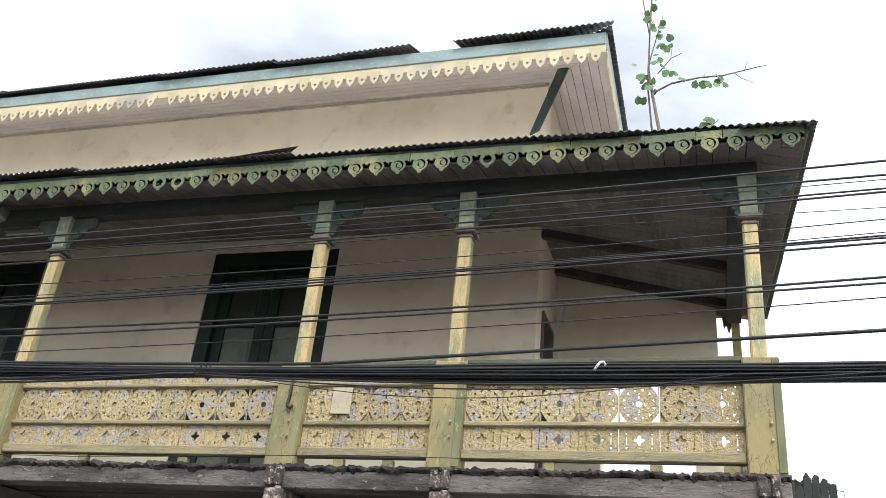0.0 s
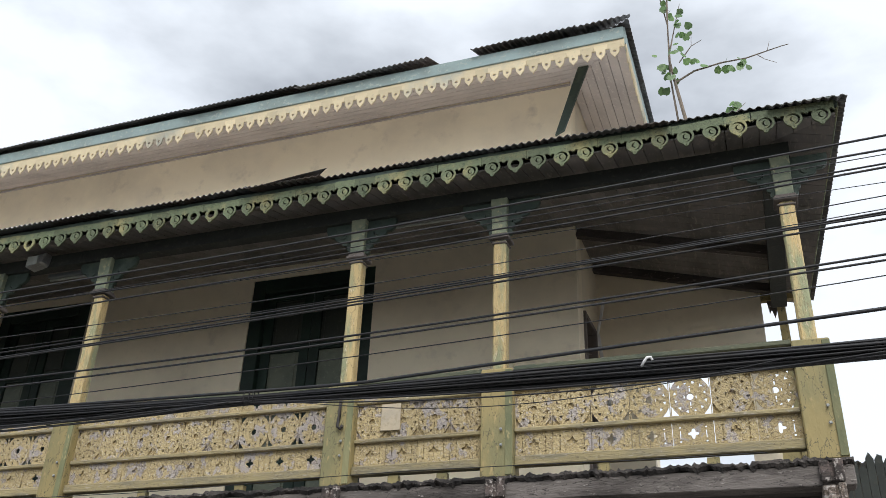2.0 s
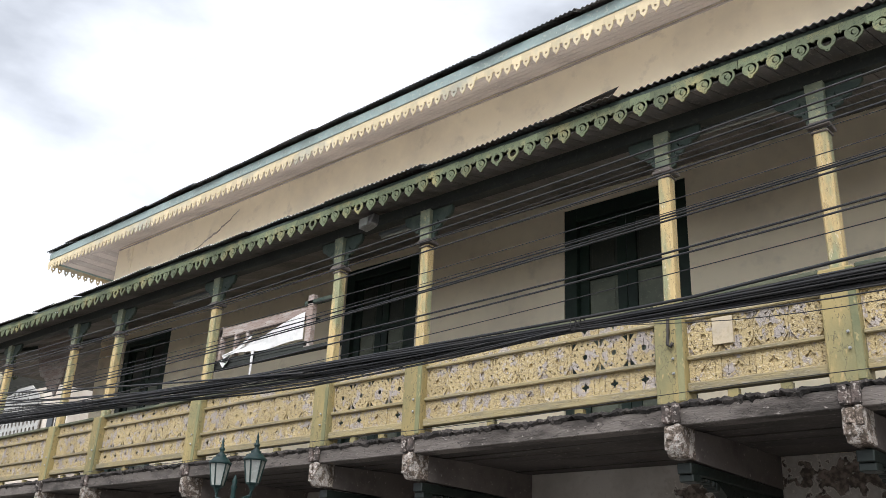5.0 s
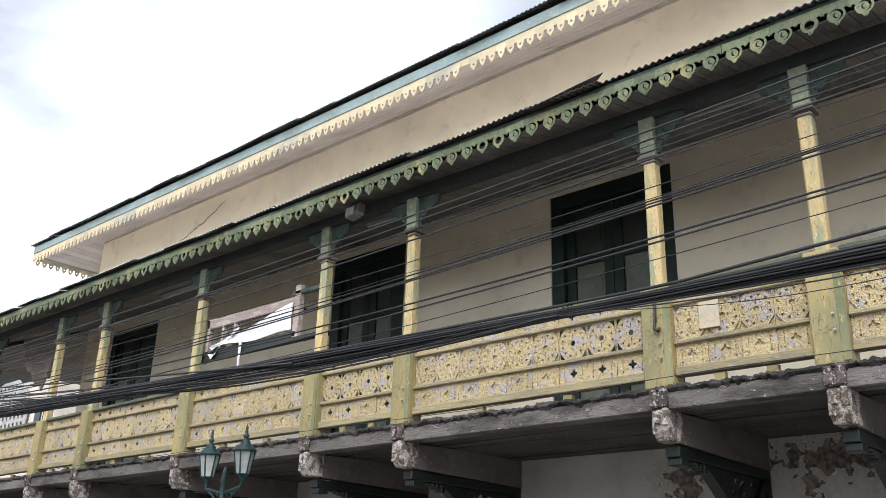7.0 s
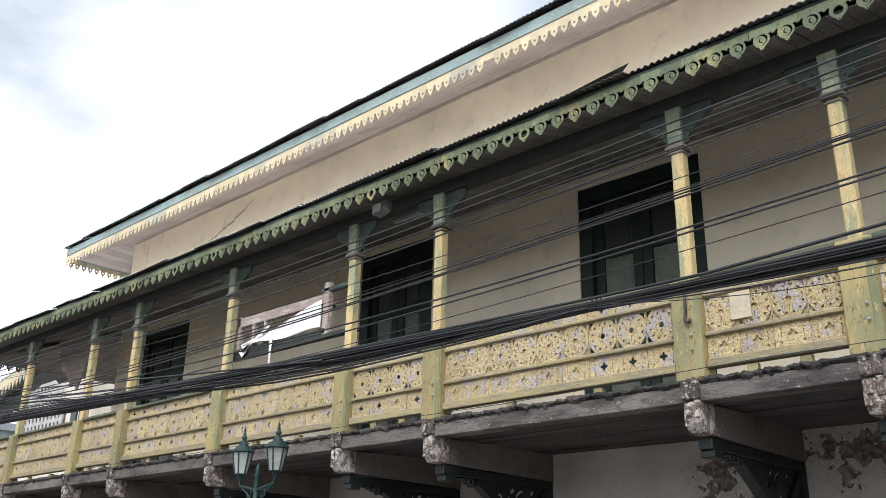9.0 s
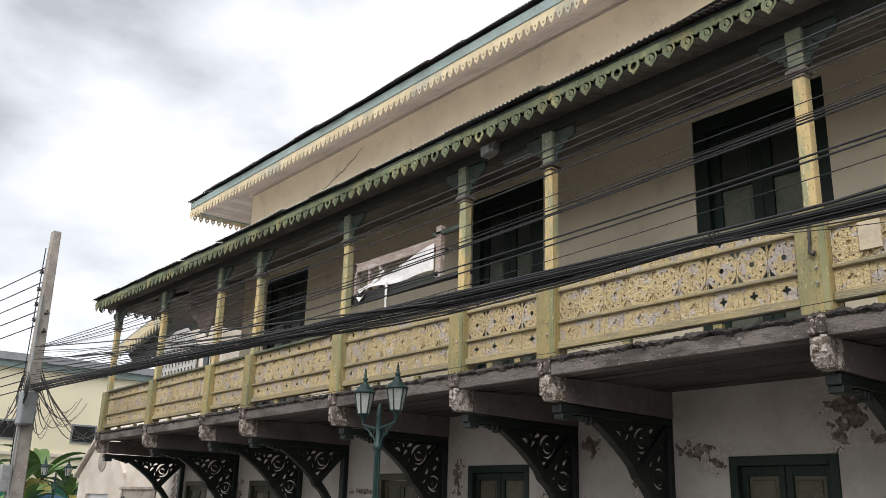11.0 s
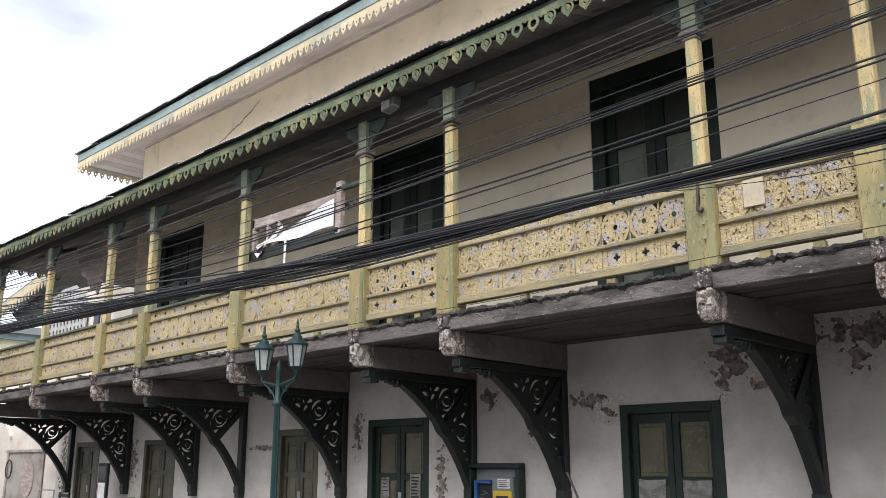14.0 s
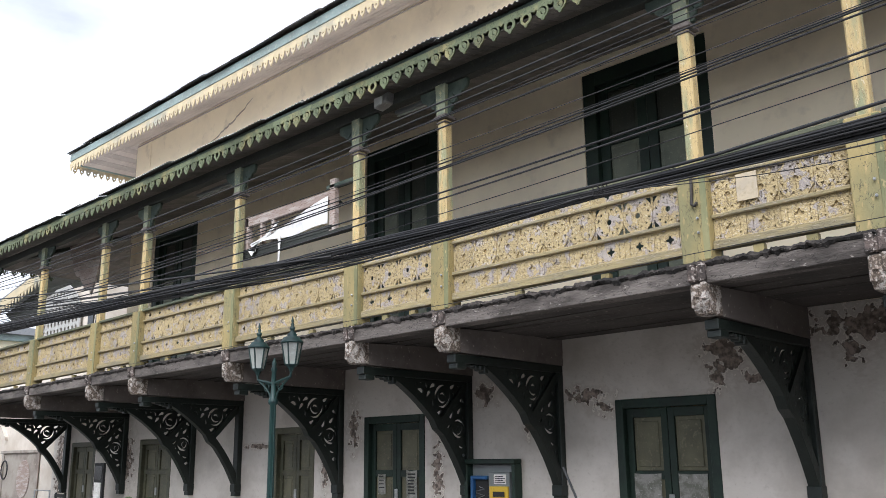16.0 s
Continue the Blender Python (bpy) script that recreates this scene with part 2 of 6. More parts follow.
# top door panels: shade under the veranda ceiling put into a darker green
M_PANEL_SHADED = surf("shaded_green_panel_paint", (0.04, 0.047, 0.036), (0.028, 0.033, 0.026), (0.06, 0.065, 0.05), 0.5, 3, 24, bump=0.12)
M_BRACKET = surf("black_green_bracket_paint", (0.007, 0.012, 0.009), (0.014, 0.022, 0.017), (0.03, 0.03, 0.025), 0.5, 4, 26, (0.55, 0.7), (0.66, 0.72), 0.2)
M_RUST = surf("dark_rusty_iron", (0.03, 0.028, 0.026), (0.05, 0.035, 0.026), (0.07, 0.06, 0.05), 0.7, 6, 30)
M_STUB = surf("reddish_brown_old_timber", (0.15, 0.115, 0.1), (0.05, 0.04, 0.035), (0.46, 0.41, 0.37), 0.85, 8, 26, (0.42, 0.56), (0.55, 0.62), 0.8, crack=((0.02, 0.016, 0.014), 12, 0.012))
M_SHEET = surf("rusty_corrugated_iron", (0.15, 0.155, 0.155), (0.12, 0.095, 0.08), (0.22, 0.22, 0.22), 0.6, 1.5, 16, metal=0.3, rnd=0.25)
M_ZINC = surf("bright_zinc_roofing", (0.74, 0.73, 0.71), (0.64, 0.62, 0.6), (0.78, 0.78, 0.77), 0.5, 1.2, 14, metal=0.0, rnd=0.08)
M_CAPITAL = surf("pale_green_capital_paint", (0.24, 0.26, 0.17), (0.14, 0.17, 0.12), (0.36, 0.34, 0.2), 0.7, 5, 25, bump=0.3)
M_PATCHBOARD = surf("plain_cream_board", (0.54, 0.45, 0.31), (0.46, 0.39, 0.29), rough=0.8, s1=5)
M_CABLE = surf("black_cable_sheath", (0.013, 0.013, 0.015), (0.02, 0.018, 0.017), (0.01, 0.01, 0.01), 0.55, 2, 30, bump=0, rnd=0.3)
M_LAMP = surf("dark_teal_cast_iron_paint", (0.006, 0.03, 0.028), (0.01, 0.04, 0.034), (0.006, 0.016, 0.016), 0.5, 5, 30, bump=0.1)
M_FROST = surf("frosted_lantern_glass", (0.45, 0.47, 0.43), (0.36, 0.37, 0.34), (0.4, 0.41, 0.38), 0.25, 4, 20, bump=0.03)
M_POLE = surf("concrete_pole", (0.36, 0.33, 0.29), (0.25, 0.22, 0.19), (0.42, 0.39, 0.35), 0.9, 2.5, 30)
M_ROAD = surf("worn_grey_road", (0.16, 0.155, 0.147), (0.12, 0.116, 0.11), (0.2, 0.195, 0.185), 0.9, 0.6, 60, bump=0.4)
M_PAVE = surf("pavement_concrete", (0.2, 0.187, 0.172), (0.145, 0.132, 0.12), (0.25, 0.235, 0.215), 0.9, 1.2, 40, bump=0.3)
M_CAR = surf("white_car_paint", (0.56, 0.56, 0.57), (0.53, 0.53, 0.545), (0.55, 0.55, 0.56), 0.2, 1, 8, bump=0.0, rnd=0.02)
M_TYRE = surf("black_rubber", (0.02, 0.02, 0.02), rough=0.8, s1=8)
M_STEEL = surf("dull_galvanised_steel", (0.42, 0.43, 0.43), (0.32, 0.32, 0.31), (0.5, 0.5, 0.5), 0.45, 4, 30, metal=0.7, bump=0.1)
M_CLOTH = surf("torn_white_sheeting", (0.78, 0.77, 0.75), (0.66, 0.65, 0.63), (0.72, 0.71, 0.69), 0.75, 5, 30, bump=0.2)
M_OLDWOOD = surf("bleached_pinkish_wood", (0.36, 0.28, 0.24), (0.5, 0.44, 0.4), (0.2, 0.13, 0.1), 0.8, 6, 28, (0.45, 0.6), (0.55, 0.65), 0.4, stretch=(0.4, 1, 2))
M_LEAF = surf("leaf_green", (0.09, 0.18, 0.045), (0.12, 0.2, 0.06), (0.06, 0.12, 0.035), 0.5, 4, 20, bump=0.05, rnd=0.3)
M_LEAF_DRY = surf("yellowed_leaf", (0.3, 0.26, 0.06), (0.2, 0.2, 0.06), rough=0.6, s1=4)
M_BARK = surf("grey_brown_bark", (0.2, 0.16, 0.12), (0.12, 0.1, 0.08), rough=0.85, s1=6, s2=40)
M_GLASS = surf("dark_tinted_glass", (0.015, 0.017, 0.018), rough=0.06, bump=0.0, rnd=0.0)
M_PHONE_Y = surf("yellow_plastic", (0.75, 0.5, 0.04), (0.7, 0.46, 0.04), rough=0.4, bump=0.03)
M_PHONE_B = surf("blue_plastic", (0.03, 0.13, 0.33), rough=0.4, bump=0.03)
M_PHONE_G = surf("grey_metal_paint", (0.22, 0.24, 0.24), rough=0.4, bump=0.05)
M_POSTER = surf("torn_faded_paper", (0.28, 0.275, 0.25), (0.15, 0.15, 0.125), (0.42, 0.41, 0.38), 0.85, 9, 40, (0.42, 0.58), (0.6, 0.66), 0.1)
M_PAPER = surf("white_paper", (0.75, 0.74, 0.7), (0.62, 0.6, 0.56), (0.4, 0.39, 0.37), 0.8, 10, 40, t2=(0.6, 0.66), bump=0.05)
M_INK = surf("black_ink", (0.02, 0.02, 0.02), rough=0.7, bump=0)
M_HOUSE_Y = surf("pale_yellow_render", (0.88, 0.8, 0.58), (0.83, 0.75, 0.54), (0.85, 0.77, 0.56), 0.85, 0.4, 8, bump=0.08)
M_GREY_ROOF = surf("grey_roofing", (0.2, 0.21, 0.22), (0.26, 0.265, 0.27), rough=0.7, s1=1, s2=10)
M_GABLE = surf("cream_white_render", (0.66, 0.6, 0.52), (0.55, 0.48, 0.4), (0.6, 0.54, 0.46), 0.9, 1.1, 12, bump=0.15)
M_GREEN_WALL = surf("green_hoarding", (0.03, 0.22, 0.14), (0.04, 0.18, 0.12), rough=0.6, s1=1)
M_BLUE = surf("blue_tarpaulin", (0.04, 0.13, 0.24), (0.03, 0.1, 0.2), rough=0.6, s1=3)
M_RED = surf("red_lamp_plastic", (0.5, 0.02, 0.02), rough=0.3, bump=0)
M_LATTICE = surf("grey_weathered_lattice_paint", (0.4, 0.4, 0.38), (0.3, 0.29, 0.27), (0.46, 0.45, 0.42), 0.8, 2, 18, bump=0.1)
M_STONE = surf("stained_grey_niche_plaster", (0.4, 0.36, 0.31), (0.24, 0.2, 0.17), (0.46, 0.42, 0.37), 0.9, 2.0, 16, (0.42, 0.65), (0.58, 0.7), 0.4)


# ---- mesh helpers ----
def bm0():
    return bmesh.new()


def box(bm, x0, x1, y0, y1, z0, z1):
    vs = [bm.verts.new(p) for p in ((x0, y0, z0), (x1, y0, z0), (x1, y1, z0), (x0, y1, z0), (x0, y0, z1), (x1, y0, z1), (x1, y1, z1), (x0, y1, z1))]
    for f in ((3, 2, 1, 0), (4, 5, 6, 7), (0, 1, 5, 4), (1, 2, 6, 5), (2, 3, 7, 6), (3, 0, 4, 7)):
        bm.faces.new([vs[i] for i in f])
    return bm


def hexa(bm, lo, hi):
    """A six-sided block from two loops of four corners."""
    vs = [bm.verts.new(p) for p in (*lo, *hi)]
    for f in ((3, 2, 1, 0), (4, 5, 6, 7), (0, 1, 5, 4), (1, 2, 6, 5), (2, 3, 7, 6), (3, 0, 4, 7)):
        bm.faces.new([vs[i] for i in f])
    return bm


def beam(bm, a, b, w, h):
    """A square-cut timber from a to b, w wide across and h high."""
    a, b = Vector(a), Vector(b)
    d = (b - a).normalized()
    side = d.cross(Vector((0, 0, 1)))
    side = side.normalized() if side.length > 1e-3 else Vector((1, 0, 0))
    up = side.cross(d).normalized()
    s, u = side * w / 2, up * h / 2
    hexa(bm, [a - s - u, a + s - u, b + s - u, b - s - u], [a - s + u, a + s + u, b + s + u, b - s + u])
    return bm


def prism(bm, pts, y0, y1):
    """A plate from an outline in x and z, between y0 and y1."""
    a = [bm.verts.new((x, y0, z)) for x, z in pts]
    b = [bm.verts.new((x, y1, z)) for x, z in pts]
    bm.faces.new(a)
    bm.faces.new(b[::-1])
    for i in range(len(pts)):
        j = (i + 1) % len(pts)
        bm.faces.new((a[j], a[i], b[i], b[j]))
    return bm


def tube(bm, pts, r, n=6, r1=None):
    rings = []
    pts = [Vector(p) for p in pts]
    for i, p in enumerate(pts):
        d = (pts[min(i + 1, len(pts) - 1)] - pts[max(i - 1, 0)]).normalized()
        side = d.cross(Vector((0, 0, 1)))
        side = side.normalized() if side.length > 1e-3 else Vector((1, 0, 0))
        up = side.cross(d)
        rad = r if r1 is None else r + (r1 - r) * i / max(1, len(pts) - 1)
        rings.append([bm.verts.new(p + (side * math.cos(2 * math.pi * k / n) + up * math.sin(2 * math.pi * k / n)) * rad) for k in range(n)])
    for a, b in zip(rings, rings[1:]):
        for k in range(n):
            bm.faces.new((a[k], a[(k + 1) % n], b[(k + 1) % n], b[k]))
    bm.faces.new(rings[0][::-1])
    bm.faces.new(rings[-1])
    return bm


def lathe(bm, profile, n=12, at=(0, 0, 0)):
    rings = []
    for r, z in profile:
        rings.append([bm.verts.new((at[0] + r * math.cos(2 * math.pi * k / n), at[1] + r * math.sin(2 * math.pi * k / n), at[2] + z)) for k in range(n)])
    for a, b in zip(rings, rings[1:]):
        for k in range(n):
            bm.faces.new((a[k], a[(k + 1) % n], b[(k + 1) % n], b[k]))
    bm.faces.new(rings[0][::-1])
    bm.faces.new(rings[-1])
    return bm


def soften(bm, w):
    bmesh.ops.recalc_face_normals(bm, faces=bm.faces[:])
    bmesh.ops.bevel(bm, geom=bm.edges[:], offset=w, segments=1, affect="EDGES", clamp_overlap=True)
    return bm


def mesh_of(name, bm, material, smooth=False, second=None):
    bmesh.ops.recalc_face_normals(bm, faces=bm.faces[:])
    me = bpy.data.meshes.new(name)
    bm.to_mesh(me)
    bm.free()
    me.materials.append(material)
    if second:
        me.materials.append(second)
    if smooth:
        me.polygons.foreach_set("use_smooth", [True] * len(me.polygons))
    return me


def thing(name, loc, label, category, group="", kind=""):
    ob = new(name)
    ob.location = loc
    ob.empty_display_size = 0.2
    return tagged(ob, label, category, group, kind)


def part(name, bm, material, parent, label="", smooth=False, second=None):
    """One mesh under a thing or a part, in its parent's own coordinates."""
    ob = new(name, mesh_of(name, bm, material, smooth, second))
    ob.parent = parent
    return tagged(ob, label)


def piece(name, me, parent, m):
    ob = new(name, me)
    ob.parent = parent
    ob.matrix_local = m
    return ob


def solid(name, bm, material, label, category, kind="structure", group="", smooth=False):
    return tagged(new(name, mesh_of(name, bm, material, smooth)), label, category, group, kind)


def fret(name, loops, depth, material):
    """A sawn plate in x and z with real holes: the first loop is the outline, the others are cut out."""
    bm = bmesh.new()
    cu = bpy.data.curves.new(name, "CURVE")
    cu.dimensions, cu.fill_mode, cu.extrude = "2D", "BOTH", depth / 2
    for lp in loops:
        sp = cu.splines.new("POLY")
        sp.points.add(len(lp) - 1)
        for p, (x, z) in zip(sp.points, lp):
            p.co = (x, z, 0, 1)
        sp.use_cyclic_u = True
    ob = bpy.data.objects.new(name, cu)
    scene.collection.objects.link(ob)
    me = bpy.data.meshes.new_from_object(ob.evaluated_get(bpy.context.evaluated_depsgraph_get()))
    me.transform(Matrix.Rotation(math.pi / 2, 4, "X"))
    bm.from_mesh(me)
    bpy.data.objects.remove(ob)
    bpy.data.curves.remove(cu)
    bpy.data.meshes.remove(me)
    bmesh.ops.remove_doubles(bm, verts=bm.verts[:], dist=0.0002)
    return mesh_of(name, bm, material)


def ring(cx, cz, r, n=12, a0=0.0, sx=1.0):
    return [(cx + r * sx * math.cos(a0 + 2 * math.pi * k / n), cz + r * math.sin(a0 + 2 * math.pi * k / n)) for k in range(n)]


def crescent(cx, cz, r, turn, sweep=2.6, thick=0.4, n=8):
    out = [(cx + r * math.cos(turn + sweep * (k / n - 0.5)), cz + r * math.sin(turn + sweep * (k / n - 0.5))) for k in range(n + 1)]
    inn = []
    for k in range(1, n):
        a = turn + sweep * (k / n - 0.5)
        q = r * (1 - thick * math.sin(math.pi * k / n))
        inn.append((cx + q * math.cos(a), cz + q * math.sin(a)))
    return out + inn[::-1]


def quatrefoil(cx, cz, r):
    return [(cx + r * (0.76 + 0.24 * math.cos(4 * a)) * math.cos(a), cz + r * (0.76 + 0.24 * math.cos(4 * a)) * math.sin(a))
            for a in [2 * math.pi * k / 24 for k in range(24)]]


def wall_bm(x0, x1, z0, z1, y0, y1, holes):
    """A wall along x of real thickness with openings (xa, xb, za, zb) cut through it."""
    bm = bm0()
    x = x0
    for xa, xb, za, zb in sorted(holes):
        box(bm, x, xa, y0, y1, z0, z1)
        if za > z0:
            box(bm, xa, xb, y0, y1, z0, za)
        if zb < z1:
            box(bm, xa, xb, y0, y1, zb, z1)
        x = xb
    box(bm, x, x1, y0, y1, z0, z1)
    return bm
# ---- plan ----
GROUND = -0.1
PAVE = 0.05
YP, YW, YE, YU = 7.5, 9.68, 7.03, 8.51      # posts, wall, lower eave, upper eave
POSTS = [0.45, -2.25, -3.83, -7.18, -8.83, -11.77, -14.8, -16.5, -19.45, -22.5]
XR, XL = -1.93, -19.93                      # ends of the upper house
ER, EL = 0.97, -22.96                       # ends of the lower eave

SKEW = 0.05                                 # the side eave runs back at a slight slant


def zf(x):
    """The veranda floor has sunk a little towards the far end."""
    return 3.5 + 0.0105 * (min(x, 0) + 3.8)


# ---- ground, road, pavement ----
bm = bm0()
box(bm, -400, 400, -400, 400, GROUND - 0.3, GROUND - 0.004)
solid("ground", bm, M_PAVE, "dusty grey town ground reaching to the horizon", "ground")
bm = bm0()
box(bm, -90, 60, -3.5, 6.1, GROUND - 0.2, GROUND)
solid("road", bm, M_ROAD, "worn grey street in front of the old house", "road")
bm = bm0()
box(bm, -60, 25, 6.25, YW + 0.1, GROUND - 0.2, PAVE)
solid("pavement", bm, M_PAVE, "narrow concrete pavement along the old house", "pavement")
bm = bm0()
box(bm, -60, 25, 6.1, 6.248, GROUND - 0.2, PAVE + 0.006)
solid("kerb", soften(bm, 0.012), M_EDGE, "grimy concrete kerb along the pavement", "kerb")

# ---- lower storey wall and doors ----
DOORS = [(-6.32, -4.93, 2.40), (-11.19, -9.77, 2.37), (-13.72, -12.5, 2.27), (-18.8, -17.4, 2.17), (-22.32, -21.0, 2.17)]
solid("wall_ground_floor", wall_bm(-23.4, 0.45, GROUND, 3.28, YW, YW + 0.35, [(a, b, GROUND, z) for a, b, z in DOORS]), M_LOWER,
      "grey-white plaster street wall with fallen patches", "wall")


def leaf_door(name, xa, xb, z0, z1, y, frame_mat, panel_mat, rows, label, fw=0.11, st=0.085, top_mat=None):
    """A framed double door: frame, two leaves, sunk panels; rows are the heights that part the panels."""
    d = thing(name, ((xa + xb) / 2, y, z0), label, "door", "", "structure")
    w, h = (xb - xa) / 2, z1 - z0
    bm = bm0()
    box(bm, -w, -w + fw, -0.03, 0.14, 0, h)
    box(bm, w - fw, w, -0.03, 0.14, 0, h)
    box(bm, -w + fw, w - fw, -0.03, 0.14, h - fw, h)
    part("door_frame", soften(bm, 0.006), frame_mat, d)
    lw = w - fw - 0.004
    for s in (-1, 1):
        a, b = (-lw, -0.006) if s < 0 else (0.006, lw)
        bm = bm0()
        box(bm, a, a + st, 0.05, 0.095, 0.01, h - fw - 0.006)
        box(bm, b - st, b, 0.05, 0.095, 0.01, h - fw - 0.006)
        edges = [0.0] + list(rows) + [h - fw - 0.006]
        for i, e in enumerate(edges):
            lo = 0.01 if i == 0 else (e - 0.11 if i == len(edges) - 1 else e - 0.05)
            hi = 0.14 if i == 0 else (e if i == len(edges) - 1 else e + 0.05)
            box(bm, a + st, b - st, 0.05, 0.095, lo, hi)
        leaf = part("door_leaf", soften(bm, 0.004), frame_mat, d)
        for i in range(len(edges) - 1):
            lo = 0.14 if i == 0 else edges[i] + 0.05
            hi = edges[i + 1] - (0.11 if i == len(edges) - 2 else 0.05)
            bm = bm0()
            box(bm, a + st, b - st, 0.08, 0.092, lo, hi)
            box(bm, a + st + 0.05, b - st - 0.05, 0.066, 0.08, lo + 0.05, hi - 0.05)
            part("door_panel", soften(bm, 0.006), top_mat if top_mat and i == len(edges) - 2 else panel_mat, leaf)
    bm = bm0()
    box(bm, -0.035, 0.035, 0.03, 0.052, h * 0.45, h * 0.45 + 0.16)
    part("door_latch", soften(bm, 0.006), M_STEEL, d, "worn steel latch plate")
    return d


for i, (a, b, z) in enumerate(DOORS):
    leaf_door("door_%d" % (i + 1), a + 0.005, b - 0.005, GROUND + 0.12, z - 0.005, YW + 0.02, M_DOOR if i < 2 else M_DOOR_OLIVE, M_PANEL, [1.45],
              "dark green double door with faded olive panels in a plaster wall" if i < 2 else "faded olive panelled double door in a stained plaster wall")
    bm = bm0()
    box(bm, a - 0.05, b + 0.05, YW - 0.12, YW + 0.3, GROUND - 0.05, GROUND + 0.118)
    solid("door_step_%d" % (i + 1), soften(bm, 0.015), M_EDGE, "worn concrete step below a street door", "step")


def notice(x, z, w, h, lines, y=YW + 0.064):
    t = thing("paper_notice", (x, y, z), "torn white paper notice pasted on a green door", "notice", "door notices")
    me = fret("sheet", [[(-w, -h), (-w * 0.6, -h * 0.93), (0, -h), (w, -h * 0.9), (w * 0.94, h * 0.2), (w, h), (-w * 0.3, h * 0.95), (-w, h)]], 0.002, M_POSTER)
    piece("sheet", me, t, Matrix())
    if not lines:
        return
    bm = bm0()
    for k in range(lines):
        zz = h * (0.75 - 1.4 * k / lines)
        box(bm, -w * 0.75, w * random.uniform(0.2, 0.75), -0.003, -0.001, zz - h * 0.05, zz + h * 0.05)
    part("print", bm, M_INK, t)


notice(-10.13, 1.28, 0.12, 0.24, 7)
notice(-10.82, 1.3, 0.09, 0.16, 4)
notice(-5.33, 1.27, 0.19, 0.22, 0)
notice(-5.94, 1.27, 0.19, 0.22, 0)

# ---- upper storey walls ----
WINDOWS = [(-6.58, -4.68, 6.95), (-11.2, -9.45, 6.98), (-18.75, -16.85, 6.88)]
solid("wall_upper_front", wall_bm(XL, XR, 3.28, 9.6, YW, YW + 0.3, [(a, b, zf(a), z) for a, b, z in WINDOWS]), M_UPPER,
      "cream limewashed upper wall with faint stains", "wall")
bm = bm0()
box(bm, XR - 0.3, XR, YW + 0.3, 10.0, 3.2, 9.6)
box(bm, XR - 0.3, XR, 10.0, 10.75, 6.1, 9.6)
box(bm, XR - 0.3, XR, 10.75, 17, 3.2, 9.6)
solid("wall_upper_side", bm, M_UPPER, "cream limewashed side wall with a dark doorway", "wall")
bm = bm0()
box(bm, XL, XL + 0.3, YW + 0.3, 17, 3.2, 9.6)
box(bm, XL + 0.3, XR - 0.3, 16.7, 17, GROUND, 9.6)
box(bm, -23.4, -23.1, YW + 0.35, 17, GROUND, 3.2)
box(bm, 0.15, 0.45, YW + 0.35, 17, GROUND, 3.2)
box(bm, -23.4, XL, 16.7, 17, GROUND, 3.2)
box(bm, XR, 0.45, 16.7, 17, GROUND, 3.2)
solid("wall_rear", bm, M_UPPER, "plain cream rear and side walls of the house", "wall")
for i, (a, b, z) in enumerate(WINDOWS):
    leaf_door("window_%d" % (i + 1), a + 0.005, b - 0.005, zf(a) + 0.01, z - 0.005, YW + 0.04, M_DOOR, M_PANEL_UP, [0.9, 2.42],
              "tall dark green shuttered double door in a cream wall", 0.2, 0.14, M_PANEL_SHADED)
bm = bm0()
box(bm, XL - 0.01, XR + 0.01, YW - 0.014, YW - 0.002, 9.355, 9.39)
solid("wall_moulding", bm, M_SOFFIT_UP, "thin lilac-grey moulding along the upper wall", "moulding")
bm = bm0()
box(bm, XL - 0.012, -19.24, YW - 0.02, YW - 0.001, 6.9, 9.35)
solid("wall_pilaster", soften(bm, 0.004), M_UPPER, "shallow cream corner pilaster on the upper wall", "pilaster")
bm = bm0()
r = random.Random(5)
pts = []
for k in range(25):
    q = k / 24
    pts.append((-14.9 - 1.55 * q + r.uniform(-0.03, 0.03), 9.16 - 0.56 * q - 0.05 * math.sin(math.pi * q) + r.uniform(-0.015, 0.015)))
for k, ((xa, za), (xb, zb)) in enumerate(zip(pts, pts[1:])):
    w = 0.008 + 0.016 * math.sin(math.pi * (k + 0.5) / 24)
    hexa(bm, [(xb, YW - 0.004, zb - w), (xa, YW - 0.004, za - w), (xa, YW - 0.001, za - w), (xb, YW - 0.001, zb - w)],
         [(xb, YW - 0.004, zb + w), (xa, YW - 0.004, za + w), (xa, YW - 0.001, za + w), (xb, YW - 0.001, zb + w)])
solid("wall_crack", bm, M_STONE, "dirty diagonal crack across the upper wall", "crack")
# door jamb in the side wall and partition across the side veranda
bm = bm0()
box(bm, XR - 0.28, XR + 0.03, 10.0, 10.06, 3.4, 6.1)
box(bm, XR - 0.28, XR + 0.03, 10.69, 10.75, 3.4, 6.1)
box(bm, XR - 0.28, XR + 0.03, 10.06, 10.69, 6.04, 6.1)
solid("door_frame_side", bm, M_BEAM, "weathered grey frame of a dark side doorway", "door frame")
bm = bm0()
hexa(bm, [(XR + 0.004, 10.8, 6.1), (XR + 0.03, 10.8, 6.1), (XR + 0.03, 10.86, 6.1), (XR + 0.004, 10.86, 6.1)],
     [(XR + 0.13, 10.75, 6.62), (XR + 0.16, 10.75, 6.6), (XR + 0.16, 10.8, 6.6), (XR + 0.13, 10.8, 6.62)])
